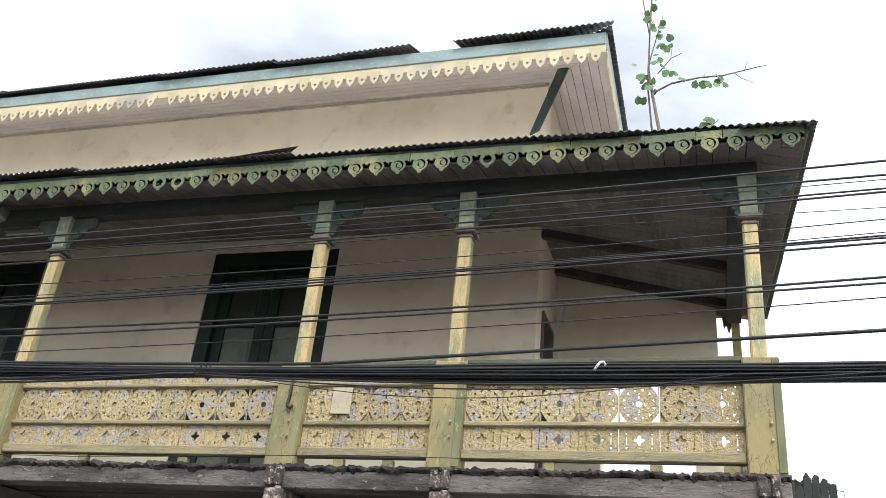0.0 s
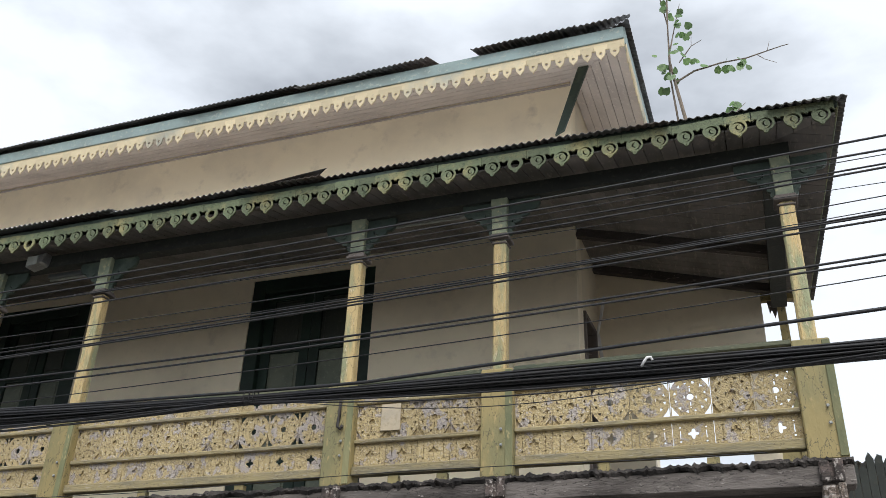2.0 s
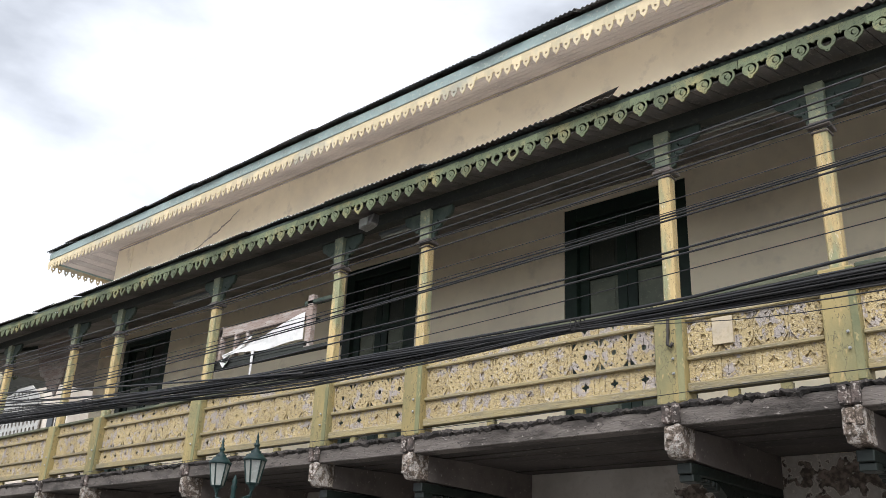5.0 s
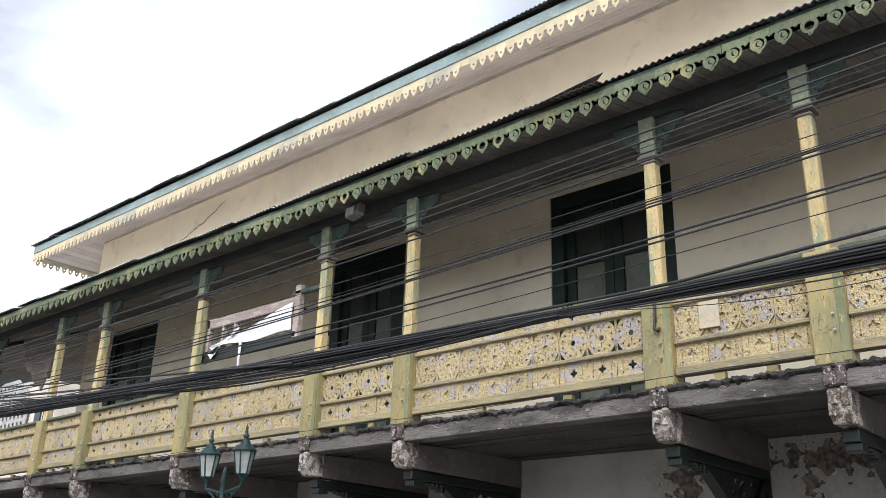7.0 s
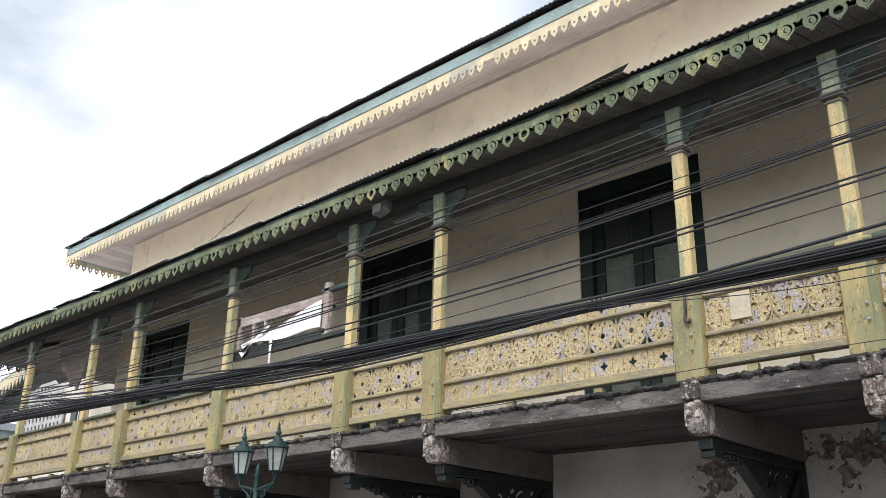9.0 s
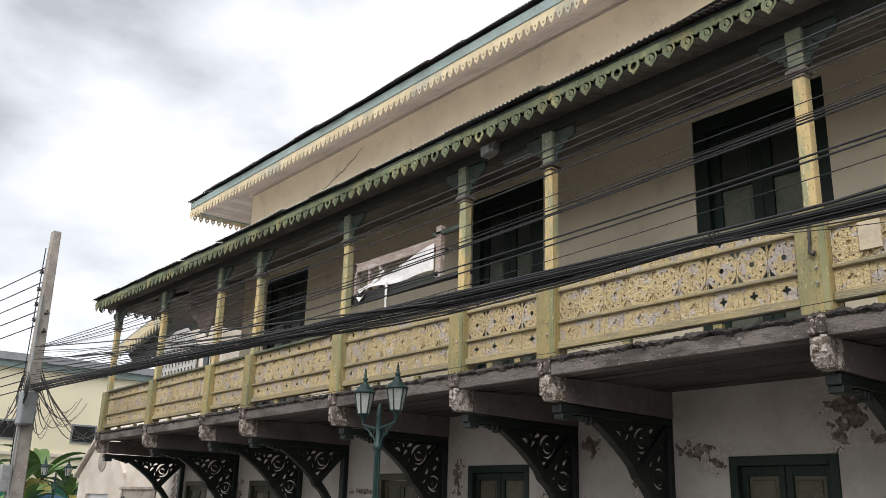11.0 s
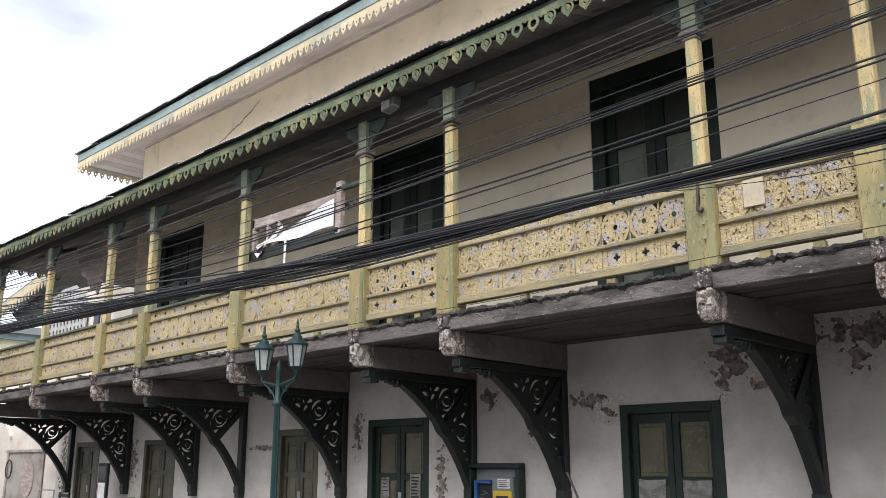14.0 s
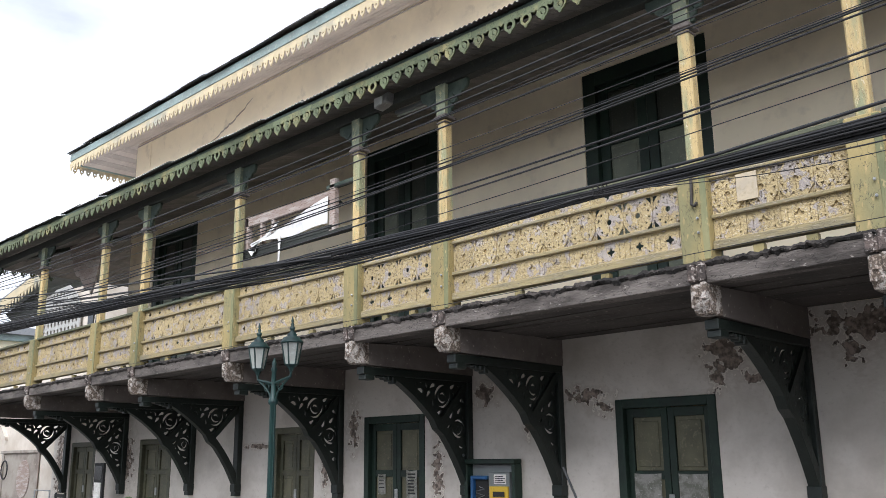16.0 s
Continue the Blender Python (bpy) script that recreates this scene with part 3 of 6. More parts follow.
hexa(bm, [(XR + 0.16, 10.83, 4.6), (XR + 0.2, 10.83, 4.6), (XR + 0.2, 10.85, 4.6), (XR + 0.16, 10.85, 4.6)],
     [(XR + 0.01, 10.8, 6.1), (XR + 0.05, 10.8, 6.1), (XR + 0.05, 10.82, 6.1), (XR + 0.01, 10.82, 6.1)])
solid("loose_strip", bm, M_CLOTH, "loose curled white strip on the side wall", "strip", "object")
bm = bm0()
for xa, xb, za in ((XR + 0.002, -1.3, 3.3), (-1.3, -0.15, 5.5), (-0.15, 0.17, 3.3)):
    ta, tb = 6.4 + 0.243 * (ER - xa), 6.4 + 0.243 * (ER - xb)
    hexa(bm, [(xa, 11.0, za), (xb, 11.0, za), (xb, 11.14, za), (xa, 11.14, za)], [(xa, 11.0, ta), (xb, 11.0, tb), (xb, 11.14, tb), (xa, 11.14, ta)])
solid("wall_partition", bm, M_UPPER, "stained cream partition closing the side veranda", "wall")
bm = bm0()
beam(bm, (0.45, 11.05, 3.4), (0.4, 11.05, 6.45), 0.12, 0.1)
part("post", bm, M_POST, thing("side_screen", (0, 0, 0), "broken grey timber screen at the side veranda", "screen"))
screen = bpy.data.objects["side_screen"]
bm = bm0()
box(bm, 0.17, 0.7, 11.0, 11.08, 6.41, 6.62)
part("rail", bm, M_POST, screen)
bm = bm0()
prism(bm, [(0.24, 6.41), (0.38, 6.41), (0.38, 6.2), (0.35, 6.27), (0.32, 6.17), (0.29, 6.29), (0.26, 6.24)], 11.02, 11.05)
part("broken_board", bm, M_BEAM, screen)
bm = bm0()
box(bm, 0.17, 0.7, 11.02, 11.06, 3.4, 4.6)
part("board", bm, M_POST, screen)

# ---- veranda slab, edge, under-boards ----
EDGES = [0.62] + [p for p in POSTS[1:-1]] + [-22.7]
for xa, xb in zip(EDGES, EDGES[1:]):
    bm = bm0()
    q, p = xb + 0.004, xa - 0.004
    hexa(bm, [(q, YP - 0.12, zf(q) - 0.26), (p, YP - 0.12, zf(p) - 0.26), (p, YP + 0.1, zf(p) - 0.26), (q, YP + 0.1, zf(q) - 0.26)],
         [(q, YP - 0.12, zf(q) - 0.1), (p, YP - 0.12, zf(p) - 0.1), (p, YP + 0.1, zf(p) - 0.1), (q, YP + 0.1, zf(q) - 0.1)])
    solid("floor_fascia", soften(bm, 0.008), M_FASCIA, "weathered grey fascia board of the veranda floor", "fascia")
bm = bm0()
prev = None
n = 1100
for k in range(n + 1):
    p = 0.62 + (-22.7 - 0.62) * k / n
    z = zf(p)
    top = -0.052 + 0.018 * noise.noise((p * 2.3, 0, 0)) + 0.026 * noise.noise((p * 9.0, 4, 0)) + 0.03 * noise.noise((p * 31.0, 7, 0))
    low = -0.105 + 0.035 * noise.noise((p * 5.0, 9, 0)) + 0.045 * noise.noise((p * 21.0, 3, 0))
    f = 0.03 * noise.noise((p * 7.0, 2, 2))
    cut = [bm.verts.new(q) for q in ((p, YP - 0.125, z + low), (p, YP - 0.15 + f, z + (low + top) / 2), (p, YP - 0.14 + f, z + top), (p, YP - 0.05, z + top + 0.01), (p, YP + 0.1, z - 0.06), (p, YP + 0.1, z - 0.098))]
    if prev:
        for i in range(6):
            bm.faces.new((prev[i], prev[(i + 1) % 6], cut[(i + 1) % 6], cut[i]))
    else:
        bm.faces.new(cut)
    prev = cut
bm.faces.new(prev[::-1])
solid("floor_edge", bm, M_EDGE, "crumbling blackened edge of the veranda floor", "floor edge")
bm = bm0()
for xa, xb in ((0.6, XL), (XL, -22.68)):
    hexa(bm, [(xb, YP + 0.1, zf(xb) - 0.18), (xa, YP + 0.1, zf(xa) - 0.18), (xa, YW, zf(xa) - 0.18), (xb, YW, zf(xb) - 0.18)],
         [(xb, YP + 0.1, zf(xb) - 0.06), (xa, YP + 0.1, zf(xa) - 0.06), (xa, YW, zf(xa) - 0.06), (xb, YW, zf(xb) - 0.06)])
box(bm, XR, 0.6, YW, 11.2, 3.28, 3.4)
box(bm, -22.68, XL, YW, 13, 3.15, 3.27)
solid("floor", bm, M_BEAM, "grey timber veranda floor", "floor")
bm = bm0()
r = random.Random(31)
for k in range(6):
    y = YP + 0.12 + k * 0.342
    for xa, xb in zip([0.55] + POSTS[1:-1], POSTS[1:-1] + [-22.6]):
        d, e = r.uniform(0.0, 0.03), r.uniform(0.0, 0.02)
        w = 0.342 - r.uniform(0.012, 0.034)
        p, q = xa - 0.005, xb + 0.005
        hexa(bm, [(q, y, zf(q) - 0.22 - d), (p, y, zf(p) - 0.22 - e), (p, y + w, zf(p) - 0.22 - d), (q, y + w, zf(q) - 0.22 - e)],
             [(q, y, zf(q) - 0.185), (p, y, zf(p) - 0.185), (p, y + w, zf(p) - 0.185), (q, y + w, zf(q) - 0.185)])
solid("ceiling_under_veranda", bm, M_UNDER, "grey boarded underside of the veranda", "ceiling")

# ---- cantilever beams and fretwork brackets ----


def floor_beam(x):
    z = zf(x)
    t = thing("floor_beam", (x, YP - 0.15, z - 0.54), "weathered grey cantilever beam with flaking white end", "beam", "veranda beams")
    bm = bm0()
    hexa(bm, [(-0.075, 0.3, 0), (0.075, 0.3, 0), (0.075, YW - YP + 0.15, -0.03), (-0.075, YW - YP + 0.15, -0.03)],
         [(-0.075, 0.3, 0.28), (0.075, 0.3, 0.28), (0.075, YW - YP + 0.15, 0.36), (-0.075, YW - YP + 0.15, 0.36)])
    part("beam_body", bm, M_BEAM, t)
    bm = bm0()
    prism(bm, [(0.0, 0.1), (0.0, 0.27), (0.05, 0.3), (0.298, 0.3), (0.298, 0.0), (0.07, 0.0)], -0.083, 0.083)
    bmesh.ops.rotate(bm, verts=bm.verts[:], cent=(0, 0, 0), matrix=Matrix.Rotation(math.pi / 2, 3, "Z"))
    part("beam_end", soften(bm, 0.012), M_BEAM_END, t, "beam end with flaking white paint")
    bm = bm0()
    for x0, x1, y0, z1 in ((-0.088, -0.012, -0.03, 0.462), (0.012, 0.088, -0.022, 0.478), (-0.06, 0.06, 0.0, 0.45)):
        box(bm, x0, x1, y0, 0.03, 0.3, z1)
    part("end_block", soften(bm, 0.012), M_STUB, t, "split weathered block above the beam end")
    for x0, y0, z0, z1 in ((-0.087, 0.03, 0.06, 0.2), (0.03, 0.0, 0.13, 0.29), (-0.05, 0.0, 0.15, 0.26)):
        bm = bm0()
        box(bm, x0, x0 + 0.055, y0 - 0.022, y0 + 0.02, z0, z1)
        part("paint_flake", soften(bm, 0.008), M_BEAM_END, t)
    return t


def holes_in(tri, count, rmin, rmax, seed, wall=0.05):
    """Crescent and drop-shaped piercings packed inside a triangle."""
    r = random.Random(seed)
    out, used = [], []
    (ax, az), (bx, bz), (cx, cz) = tri

    def inside(x, z, m):
        for (px, pz), (qx, qz) in ((tri[0], tri[1]), (tri[1], tri[2]), (tri[2], tri[0])):
            ln = math.hypot(qx - px, qz - pz)
            if ((qx - px) * (z - pz) - (qz - pz) * (x - px)) / ln < m:
                return False
        return True
    for step in range(9000):
        big = len(used) < 2
        rad = rmax if big and step < 1500 else max(rmin, 0.085 - 0.055 * step / 9000)
        u, v = sorted((r.random(), r.random()))
        x, z = ax * u + bx * (v - u) + cx * (1 - v), az * u + bz * (v - u) + cz * (1 - v)
        if len(used) < count and inside(x, z, rad * (1.0 if rad == rmax else 0.8) + wall) and all(math.hypot(x - p, z - q) > rad * 0.85 + t + 0.012 for p, q, t in used):
            a = r.uniform(0, 6.28)
            if rad == rmax:
                used.append((x, z, rad))
                out.append(crescent(x, z, rad, a, 2.9, 0.26, 12))
                out.append(crescent(x, z, rad * 0.98, a + 3.1, 2.3, 0.34, 10))
                out.append(crescent(x, z, rad * 0.62, a + 1.5, 3.4, 0.36, 10))
                out.append(crescent(x, z, rad * 0.34, a + 4.2, 3.6, 0.6, 8))
            else:
                used.append((x, z, rad * 0.85))
                lx, lz = math.cos(a), math.sin(a)
                if r.random() < 0.45 and rad > 0.03:
                    out.append(crescent(x - 0.3 * rad * lx, z - 0.3 * rad * lz, rad * 0.85, a, 2.2, 0.5, 6))
                    continue
                leaf = []
                for k in range(10):
                    w = 2 * math.pi * k / 10
                    p, q = rad * 0.85 * math.cos(w), rad * 0.36 * math.sin(w) * (1 + 0.5 * math.cos(w)) + 0.15 * rad * math.cos(w) ** 2
                    leaf.append((x + p * lx - q * lz, z + p * lz + q * lx))
                out.append(leaf)
    return out


def wall_bracket(x, whole=True):
    """Origin at the foot on the wall; u runs out from the wall, v up."""
    z1 = zf(x) - 0.565
    t = thing("wall_bracket", (x, YW - 0.006, z1 - 1.72), "black-green fretwork timber bracket under the veranda" if whole else
              "damaged black-green bracket with its lower fretwork gone", "bracket", "veranda brackets")
    to_wall = Matrix.Rotation(-math.pi / 2, 4, "Z")          # plate x -> out from the wall (-y)
    L, H = 2.12, 1.72
    bm = bm0()
    box(bm, -0.07, 0.07, -L, 0, H - 0.1, H)
    box(bm, -0.07, 0.07, -L + 0.03, -L + 0.2, H - 0.17, H - 0.1)
    part("head_timber", soften(bm, 0.008), M_BRACKET, t)
    bm = bm0()
    box(bm, -0.07, 0.07, -0.11, 0, 0.0, H - 0.1)
    box(bm, -0.08, 0.08, -0.15, 0, 0.02, 0.16)
    box(bm, -0.075, 0.075, -0.13, 0, -0.06, 0.02)
    part("wall_timber", soften(bm, 0.008), M_BRACKET, t)
    # curved brace
    pts = []
    for k in range(15):
        s = k / 14
        u = (1 - s) ** 2 * 0.06 + 2 * s * (1 - s) * 0.52 + s * s * 1.52
        v = (1 - s) ** 2 * 0.12 + 2 * s * (1 - s) * 1.12 + s * s * 1.64
        pts.append((u, v))
    outer, inner = [], []
    for k, (u, v) in enumerate(pts):
        p, q = pts[max(0, k - 1)], pts[min(14, k + 1)]
        dx, dz = q[0] - p[0], q[1] - p[1]
        ln = math.hypot(dx, dz)
        nx, nz = dz / ln, -dx / ln
        w = 0.06 + (0.035 if k in (7,) else 0.0)
        outer.append((u + nx * w, v + nz * w))
        inner.append((u - nx * 0.06, v - nz * 0.06))
    bm = bm0()
    rings = [[bm.verts.new(p) for p in ((-0.06, -o[0], o[1]), (0.06, -o[0], o[1]), (0.06, -q[0], q[1]), (-0.06, -q[0], q[1]))] for o, q in zip(outer, inner)]
    for p, q in zip(rings, rings[1:]):
        for i in range(4):
            bm.faces.new((p[i], p[(i + 1) % 4], q[(i + 1) % 4], q[i]))
    bm.faces.new(rings[0][::-1])
    bm.faces.new(rings[-1])
    part("curved_brace", bm, M_BRACKET, t)
    # stepped drops where the brace meets the head, and a carved knob half way
    for u, d in ((1.62, 0.07), (1.7, 0.05), (1.78, 0.03), (1.54, 0.1)):
        bm = bm0()
        box(bm, -0.055, 0.055, -u - 0.045, -u + 0.035, H - 0.1 - d, H - 0.1)
        part("carved_drop", soften(bm, 0.014), M_BRACKET, t)
    # diagonal strut from the upper wall corner to the brace
    mid = pts[7]
    bm = bm0()
    beam(bm, (0, -0.1, H - 0.14), (0, -mid[0], mid[1]), 0.1, 0.1)
    part("strut", bm, M_BRACKET, t)
    up = [(mid[0] - 0.02, mid[1] + 0.02), (1.3, H - 0.1), (0.1, H - 0.1)]
    lo = [(0.1, 0.35), (mid[0] - 0.02, mid[1] - 0.0), (0.1, H - 0.16)]
    for tri, seed, use in ((up, 3, True), (lo, 8, whole)):
        if not use:
            continue
        area = (tri[1][0] - tri[0][0]) * (tri[2][1] - tri[0][1]) - (tri[1][1] - tri[0][1]) * (tri[2][0] - tri[0][0])
        tri = tri if area > 0 else tri[::-1]
        me = fret("fretwork", [tri] + holes_in(tri, 64, 0.026, 0.165 if tri is up or tri == up[::-1] else 0.135, seed, 0.012), 0.03, M_BRACKET)
        piece("fretwork", me, t, to_wall)
    return t


whole_b, broken_b = None, None
for i, x in enumerate(POSTS):
    floor_beam(x)
    broken = i in (6, 9)
    src = broken_b if broken else whole_b
    if src is None:
        src = wall_bracket(x, not broken)
        if broken:
            broken_b = src
        else:
            whole_b = src
    else:
        copy_thing(src, Matrix.Translation((x, YW - 0.006, zf(x) - 0.565 - 1.72)))

# ---- posts ----


def veranda_post(x):
    z = zf(x)
    t = thing("veranda_post", (x, YP, z - 0.06), "yellow and olive painted timber veranda post with green capital", "post", "veranda posts")
    o = 0.06
    bm = bm0()
    box(bm, -0.15, 0.15, -0.13, 0.1, 0.0, 1.0)
    part("base_casing", soften(bm, 0.012), M_POST, t, "olive green boxed post base")
    bm = bm0()
    box(bm, 0.085, 0.148, -0.142, -0.128, 0.02, 0.98)
    part("base_trim", soften(bm, 0.003), M_TRIM, t, "pale green cover strip")
    bm = bm0()
    prism(bm, [(-0.066, 1.0), (0.066, 1.0), (0.066, 5.84 - z + o), (-0.066, 5.84 - z + o)], -0.066, 0.066)
    part("shaft", soften(bm, 0.016), M_SHAFT, t, "cream yellow post shaft")
    c = 5.84 - z + o
    bm = bm0()
    box(bm, -0.105, 0.105, -0.105, 0.105, c, c + 0.035)
    box(bm, -0.09, 0.09, -0.09, 0.09, c + 0.035, c + 0.06)
    box(bm, -0.08, 0.08, -0.08, 0.08, c - 0.05, c - 0.03)
    part("necking", soften(bm, 0.006), M_BEAM, t)
    bm = bm0()
    box(bm, -0.078, 0.078, -0.078, 0.078, c + 0.06, c + 0.2)
    hexa(bm, [(-0.078, -0.078, c + 0.2), (0.078, -0.078, c + 0.2), (0.078, 0.078, c + 0.2), (-0.078, 0.078, c + 0.2)],
         [(-0.088, -0.085, c + 0.47), (0.088, -0.085, c + 0.47), (0.088, 0.085, c + 0.47), (-0.088, 0.085, c + 0.47)])
    part("capital", soften(bm, 0.006), M_CAPITAL, t, "pale weathered green capital")
    for s in (-1, 1):
        arc = [(0.05, c + 0.065), (0.11, c + 0.075), (0.125, c + 0.1), (0.11, c + 0.13), (0.14, c + 0.14), (0.15, c + 0.18), (0.14, c + 0.2), (0.19, c + 0.2), (0.22, c + 0.23),
               (0.22, c + 0.26), (0.26, c + 0.26), (0.3, c + 0.29), (0.305, c + 0.32), (0.35, c + 0.32), (0.39, c + 0.35), (0.41, c + 0.4), (0.41, c + 0.47), (0.05, c + 0.47)]
        hole = crescent(0.2, c + 0.32, 0.045, 3.9, 3.2, 0.35)
        hole2 = crescent(0.14, c + 0.22, 0.025, 3.4, 3.0, 0.5)
        lp = [[(s * px, pz) for px, pz in q] for q in (arc, hole, hole2)]
        me = fret("corner_brace", lp, 0.05, M_CAP)
        piece("corner_brace", me, t, Matrix())
    for k in (0.28, 0.42):
        bm = bm0()
        lathe(bm, [(0.012, 0), (0.016, 0.01), (0.008, 0.02)], 6)
        bmesh.ops.rotate(bm, verts=bm.verts[:], cent=(0, 0, 0), matrix=Matrix.Rotation(math.pi / 2, 3, "X"))
        bmesh.ops.translate(bm, verts=bm.verts[:], vec=(0.05, -0.142, k))
        part("bolt_head", bm, M_STEEL, t)
    return t


first_post = veranda_post(POSTS[0])
for x in POSTS[1:]:
    veranda_post(x)

# ---- railing bays with sawn boards ----
U = 0.33


def rosette_loops(w, h):
    """A pierced rosette: centre hole, a ring of small wedges, beads above and below, and open corners."""
    e = w / 2 - 0.003
    loops = [[(-e, -h / 2), (e, -h / 2), (e, h / 2), (-e, h / 2)], ring(0, 0, 0.03, 12)]
    for k in range(12):
        a = math.pi / 6 * (k + 0.5)
        r0, r1 = 0.112, 0.142 if k % 3 else 0.134
        loops.append([(r1 * math.cos(a - 0.13), r1 * math.sin(a - 0.13)), (r1 * math.cos(a + 0.13), r1 * math.sin(a + 0.13)), (r0 * math.cos(a + 0.03), r0 * math.sin(a + 0.03))])
    for sx in (-1, 1):
        for sz in (-1, 1):
            loops.append([(sx * (e - 0.006), sz * 0.07), (sx * (e - 0.006), sz * (h / 2 - 0.012)), (sx * (e - 0.07), sz * (h / 2 - 0.012)), (sx * (e - 0.03), sz * 0.112)])
        loops.append(crescent(sx * 0.072, 0, 0.028, 0 if sx < 0 else math.pi, 2.0, 0.35, 6))
    for sz in (-1, 1):
        loops.append([(-0.005, sz * 0.045), (0.005, sz * 0.045), (0.005, sz * 0.08), (-0.005, sz * 0.08)])
        loops.append(ring(0, sz * 0.093, 0.008, 6))
    return loops


def clover_loops(w, h, slits=True):
    e = w / 2 - 0.003
    loops = [[(-e, -h / 2), (e, -h / 2), (e, h / 2), (-e, h / 2)], quatrefoil(0, 0, 0.048)]
    if slits:
        for sx in (-1, 1):
            x = sx * w * 0.31
            loops.append([(x - 0.004, -0.04), (x + 0.004, -0.04), (x + 0.004, 0.03), (x - 0.004, 0.03)])
            loops.append(ring(x, 0.055, 0.009, 6))
            loops.append(ring(x, -0.065, 0.011, 6))
    return loops


def backed(name, loops, w, h):
    """A pierced board whose cut-outs are blinded by a second board nailed behind."""
    me = fret(name, loops, 0.03, M_YELLOW)
    bm = bmesh.new()
    bm.from_mesh(me)
    bpy.data.meshes.remove(me)
    box(bm, -w / 2 + 0.008, w / 2 - 0.008, 0.006, 0.012, -h / 2 + 0.005, h / 2 - 0.005)
    return mesh_of(name, bm, M_YELLOW)


bay_meshes = {}
for i, (xa, xb) in enumerate(zip(POSTS, POSTS[1:])):
    a, b = xb + 0.15, xa - 0.15                       # left and right end of the bay
    n = max(2, round((b - a) / U))
    w = (b - a) / n
    za, zb = zf(a), zf(b)
    t = thing("veranda_railing", ((a + b) / 2, YP - 0.02, (za + zb) / 2), "peeling yellow fretwork railing panel between veranda posts", "railing", "railing bays")
    zm, half = (za + zb) / 2, (b - a) / 2

    def rail(name, z0, z1, y0, y1, mat):
        bm = bm0()
        dz = (zb - za) / 2
        hexa(bm, [(-half, y0, z0 - dz), (half, y0, z0 + dz), (half, y1, z0 + dz), (-half, y1, z0 - dz)],
             [(-half, y0, z1 - dz), (half, y0, z1 + dz), (half, y1, z1 + dz), (-half, y1, z1 - dz)])
        part(name, soften(bm, 0.008), mat, t)
    rail("bottom_rail", 0.045, 0.13, -0.06, 0.05, M_RAIL)
    rail("middle_rail", 0.345, 0.385, -0.055, 0.04, M_RAIL)
    rail("upper_rail", 0.73, 0.765, -0.05, 0.04, M_RAIL)
    rail("handrail", 0.916, 0.962, -0.075, 0.06, M_HANDRAIL)
    for x in (-half * 0.35, half * 0.4):
        bm = bm0()
        box(bm, x - 0.05, x + 0.05, -0.03, 0.03, -0.06, 0.03)
        part("rail_block", bm, M_POST, t)
    key = round(w, 3)
    if key not in bay_meshes:
        bay_meshes[key] = (fret("lower_board", clover_loops(w, 0.22), 0.018, M_YELLOW), backed("lower_board", clover_loops(w, 0.22), w, 0.22),
                           fret("rosette_board", rosette_loops(w, 0.345), 0.018, M_YELLOW), backed("rosette_board", rosette_loops(w, 0.345), w, 0.345),
                           fret("upper_board", clover_loops(w, 0.145, False), 0.018, M_YELLOW), backed("upper_board", clover_loops(w, 0.145, False), w, 0.145))
    lo, lo_b, ros, ros_b, upb, upb_b = bay_meshes[key]
    r = random.Random(40 + i)
    for k in range(n):
        x = -half + w * (k + 0.5)
        dz = (zb - za) * (x / (2 * half)) if half else 0
        j = r.uniform(-0.004, 0.004)
        tilt = Matrix.Rotation(r.uniform(-0.006, 0.006), 4, "Y")
        pierced = r.random() < (0.4 if i > 3 else 0.6)
        if i == 2:
            pierced = k >= n - 3
        elif i == 1:
            pierced = False
        elif i == 0:
            pierced = k in (2, 3, 4, 6)
        low = pierced if i < 3 else r.random() < 0.5
        piece("lower_board", lo if low else lo_b, t, Matrix.Translation((x, j, 0.238 + dz)) @ tilt)
        piece("rosette_board", ros if pierced else ros_b, t, Matrix.Translation((x, j * 0.7, 0.557 + dz)) @ tilt)
        piece("upper_board", upb if low else upb_b, t, Matrix.Translation((x, -j, 0.841 + dz)) @ tilt)

# white repair board and a blackened strap on the railing
bm = bm0()
box(bm, -3.42, -3.22, YP - 0.058, YP - 0.044, 3.96, 4.22)
solid("repair_board", soften(bm, 0.004), M_PATCHBOARD, "plain pale patch nailed over a railing panel", "board", "object")

bm = bm0()
tube(bm, [(-3.815, YP - 0.15, 4.3), (-3.815, YP - 0.155, 4.1), (-3.825, YP - 0.16, 4.0), (-3.79, YP - 0.165, 3.975), (-3.77, YP - 0.16, 4.01)], 0.016, 6)
solid("iron_hook", bm, M_RUST, "blackened iron hook hanging on a post base", "hook", "object", smooth=True)

# ---- eave beam, ceiling, fringe, lower roof ----
bm = bm0()
box(bm, EL + 0.3, ER - 0.42, YP - 0.07, YP + 0.07, 6.3, 6.46)
box(bm, ER - 0.68, ER - 0.5, YP + 0.08, 10.9, 6.26, 6.4)
solid("eave_beam", bm, M_DARKWOOD, "dark stained eave beam carried by the veranda posts", "beam")
bm = bm0()


def board_quad(bm, pts):
    hexa(bm, pts, [(x, y, z + 0.02) for x, y, z in pts])


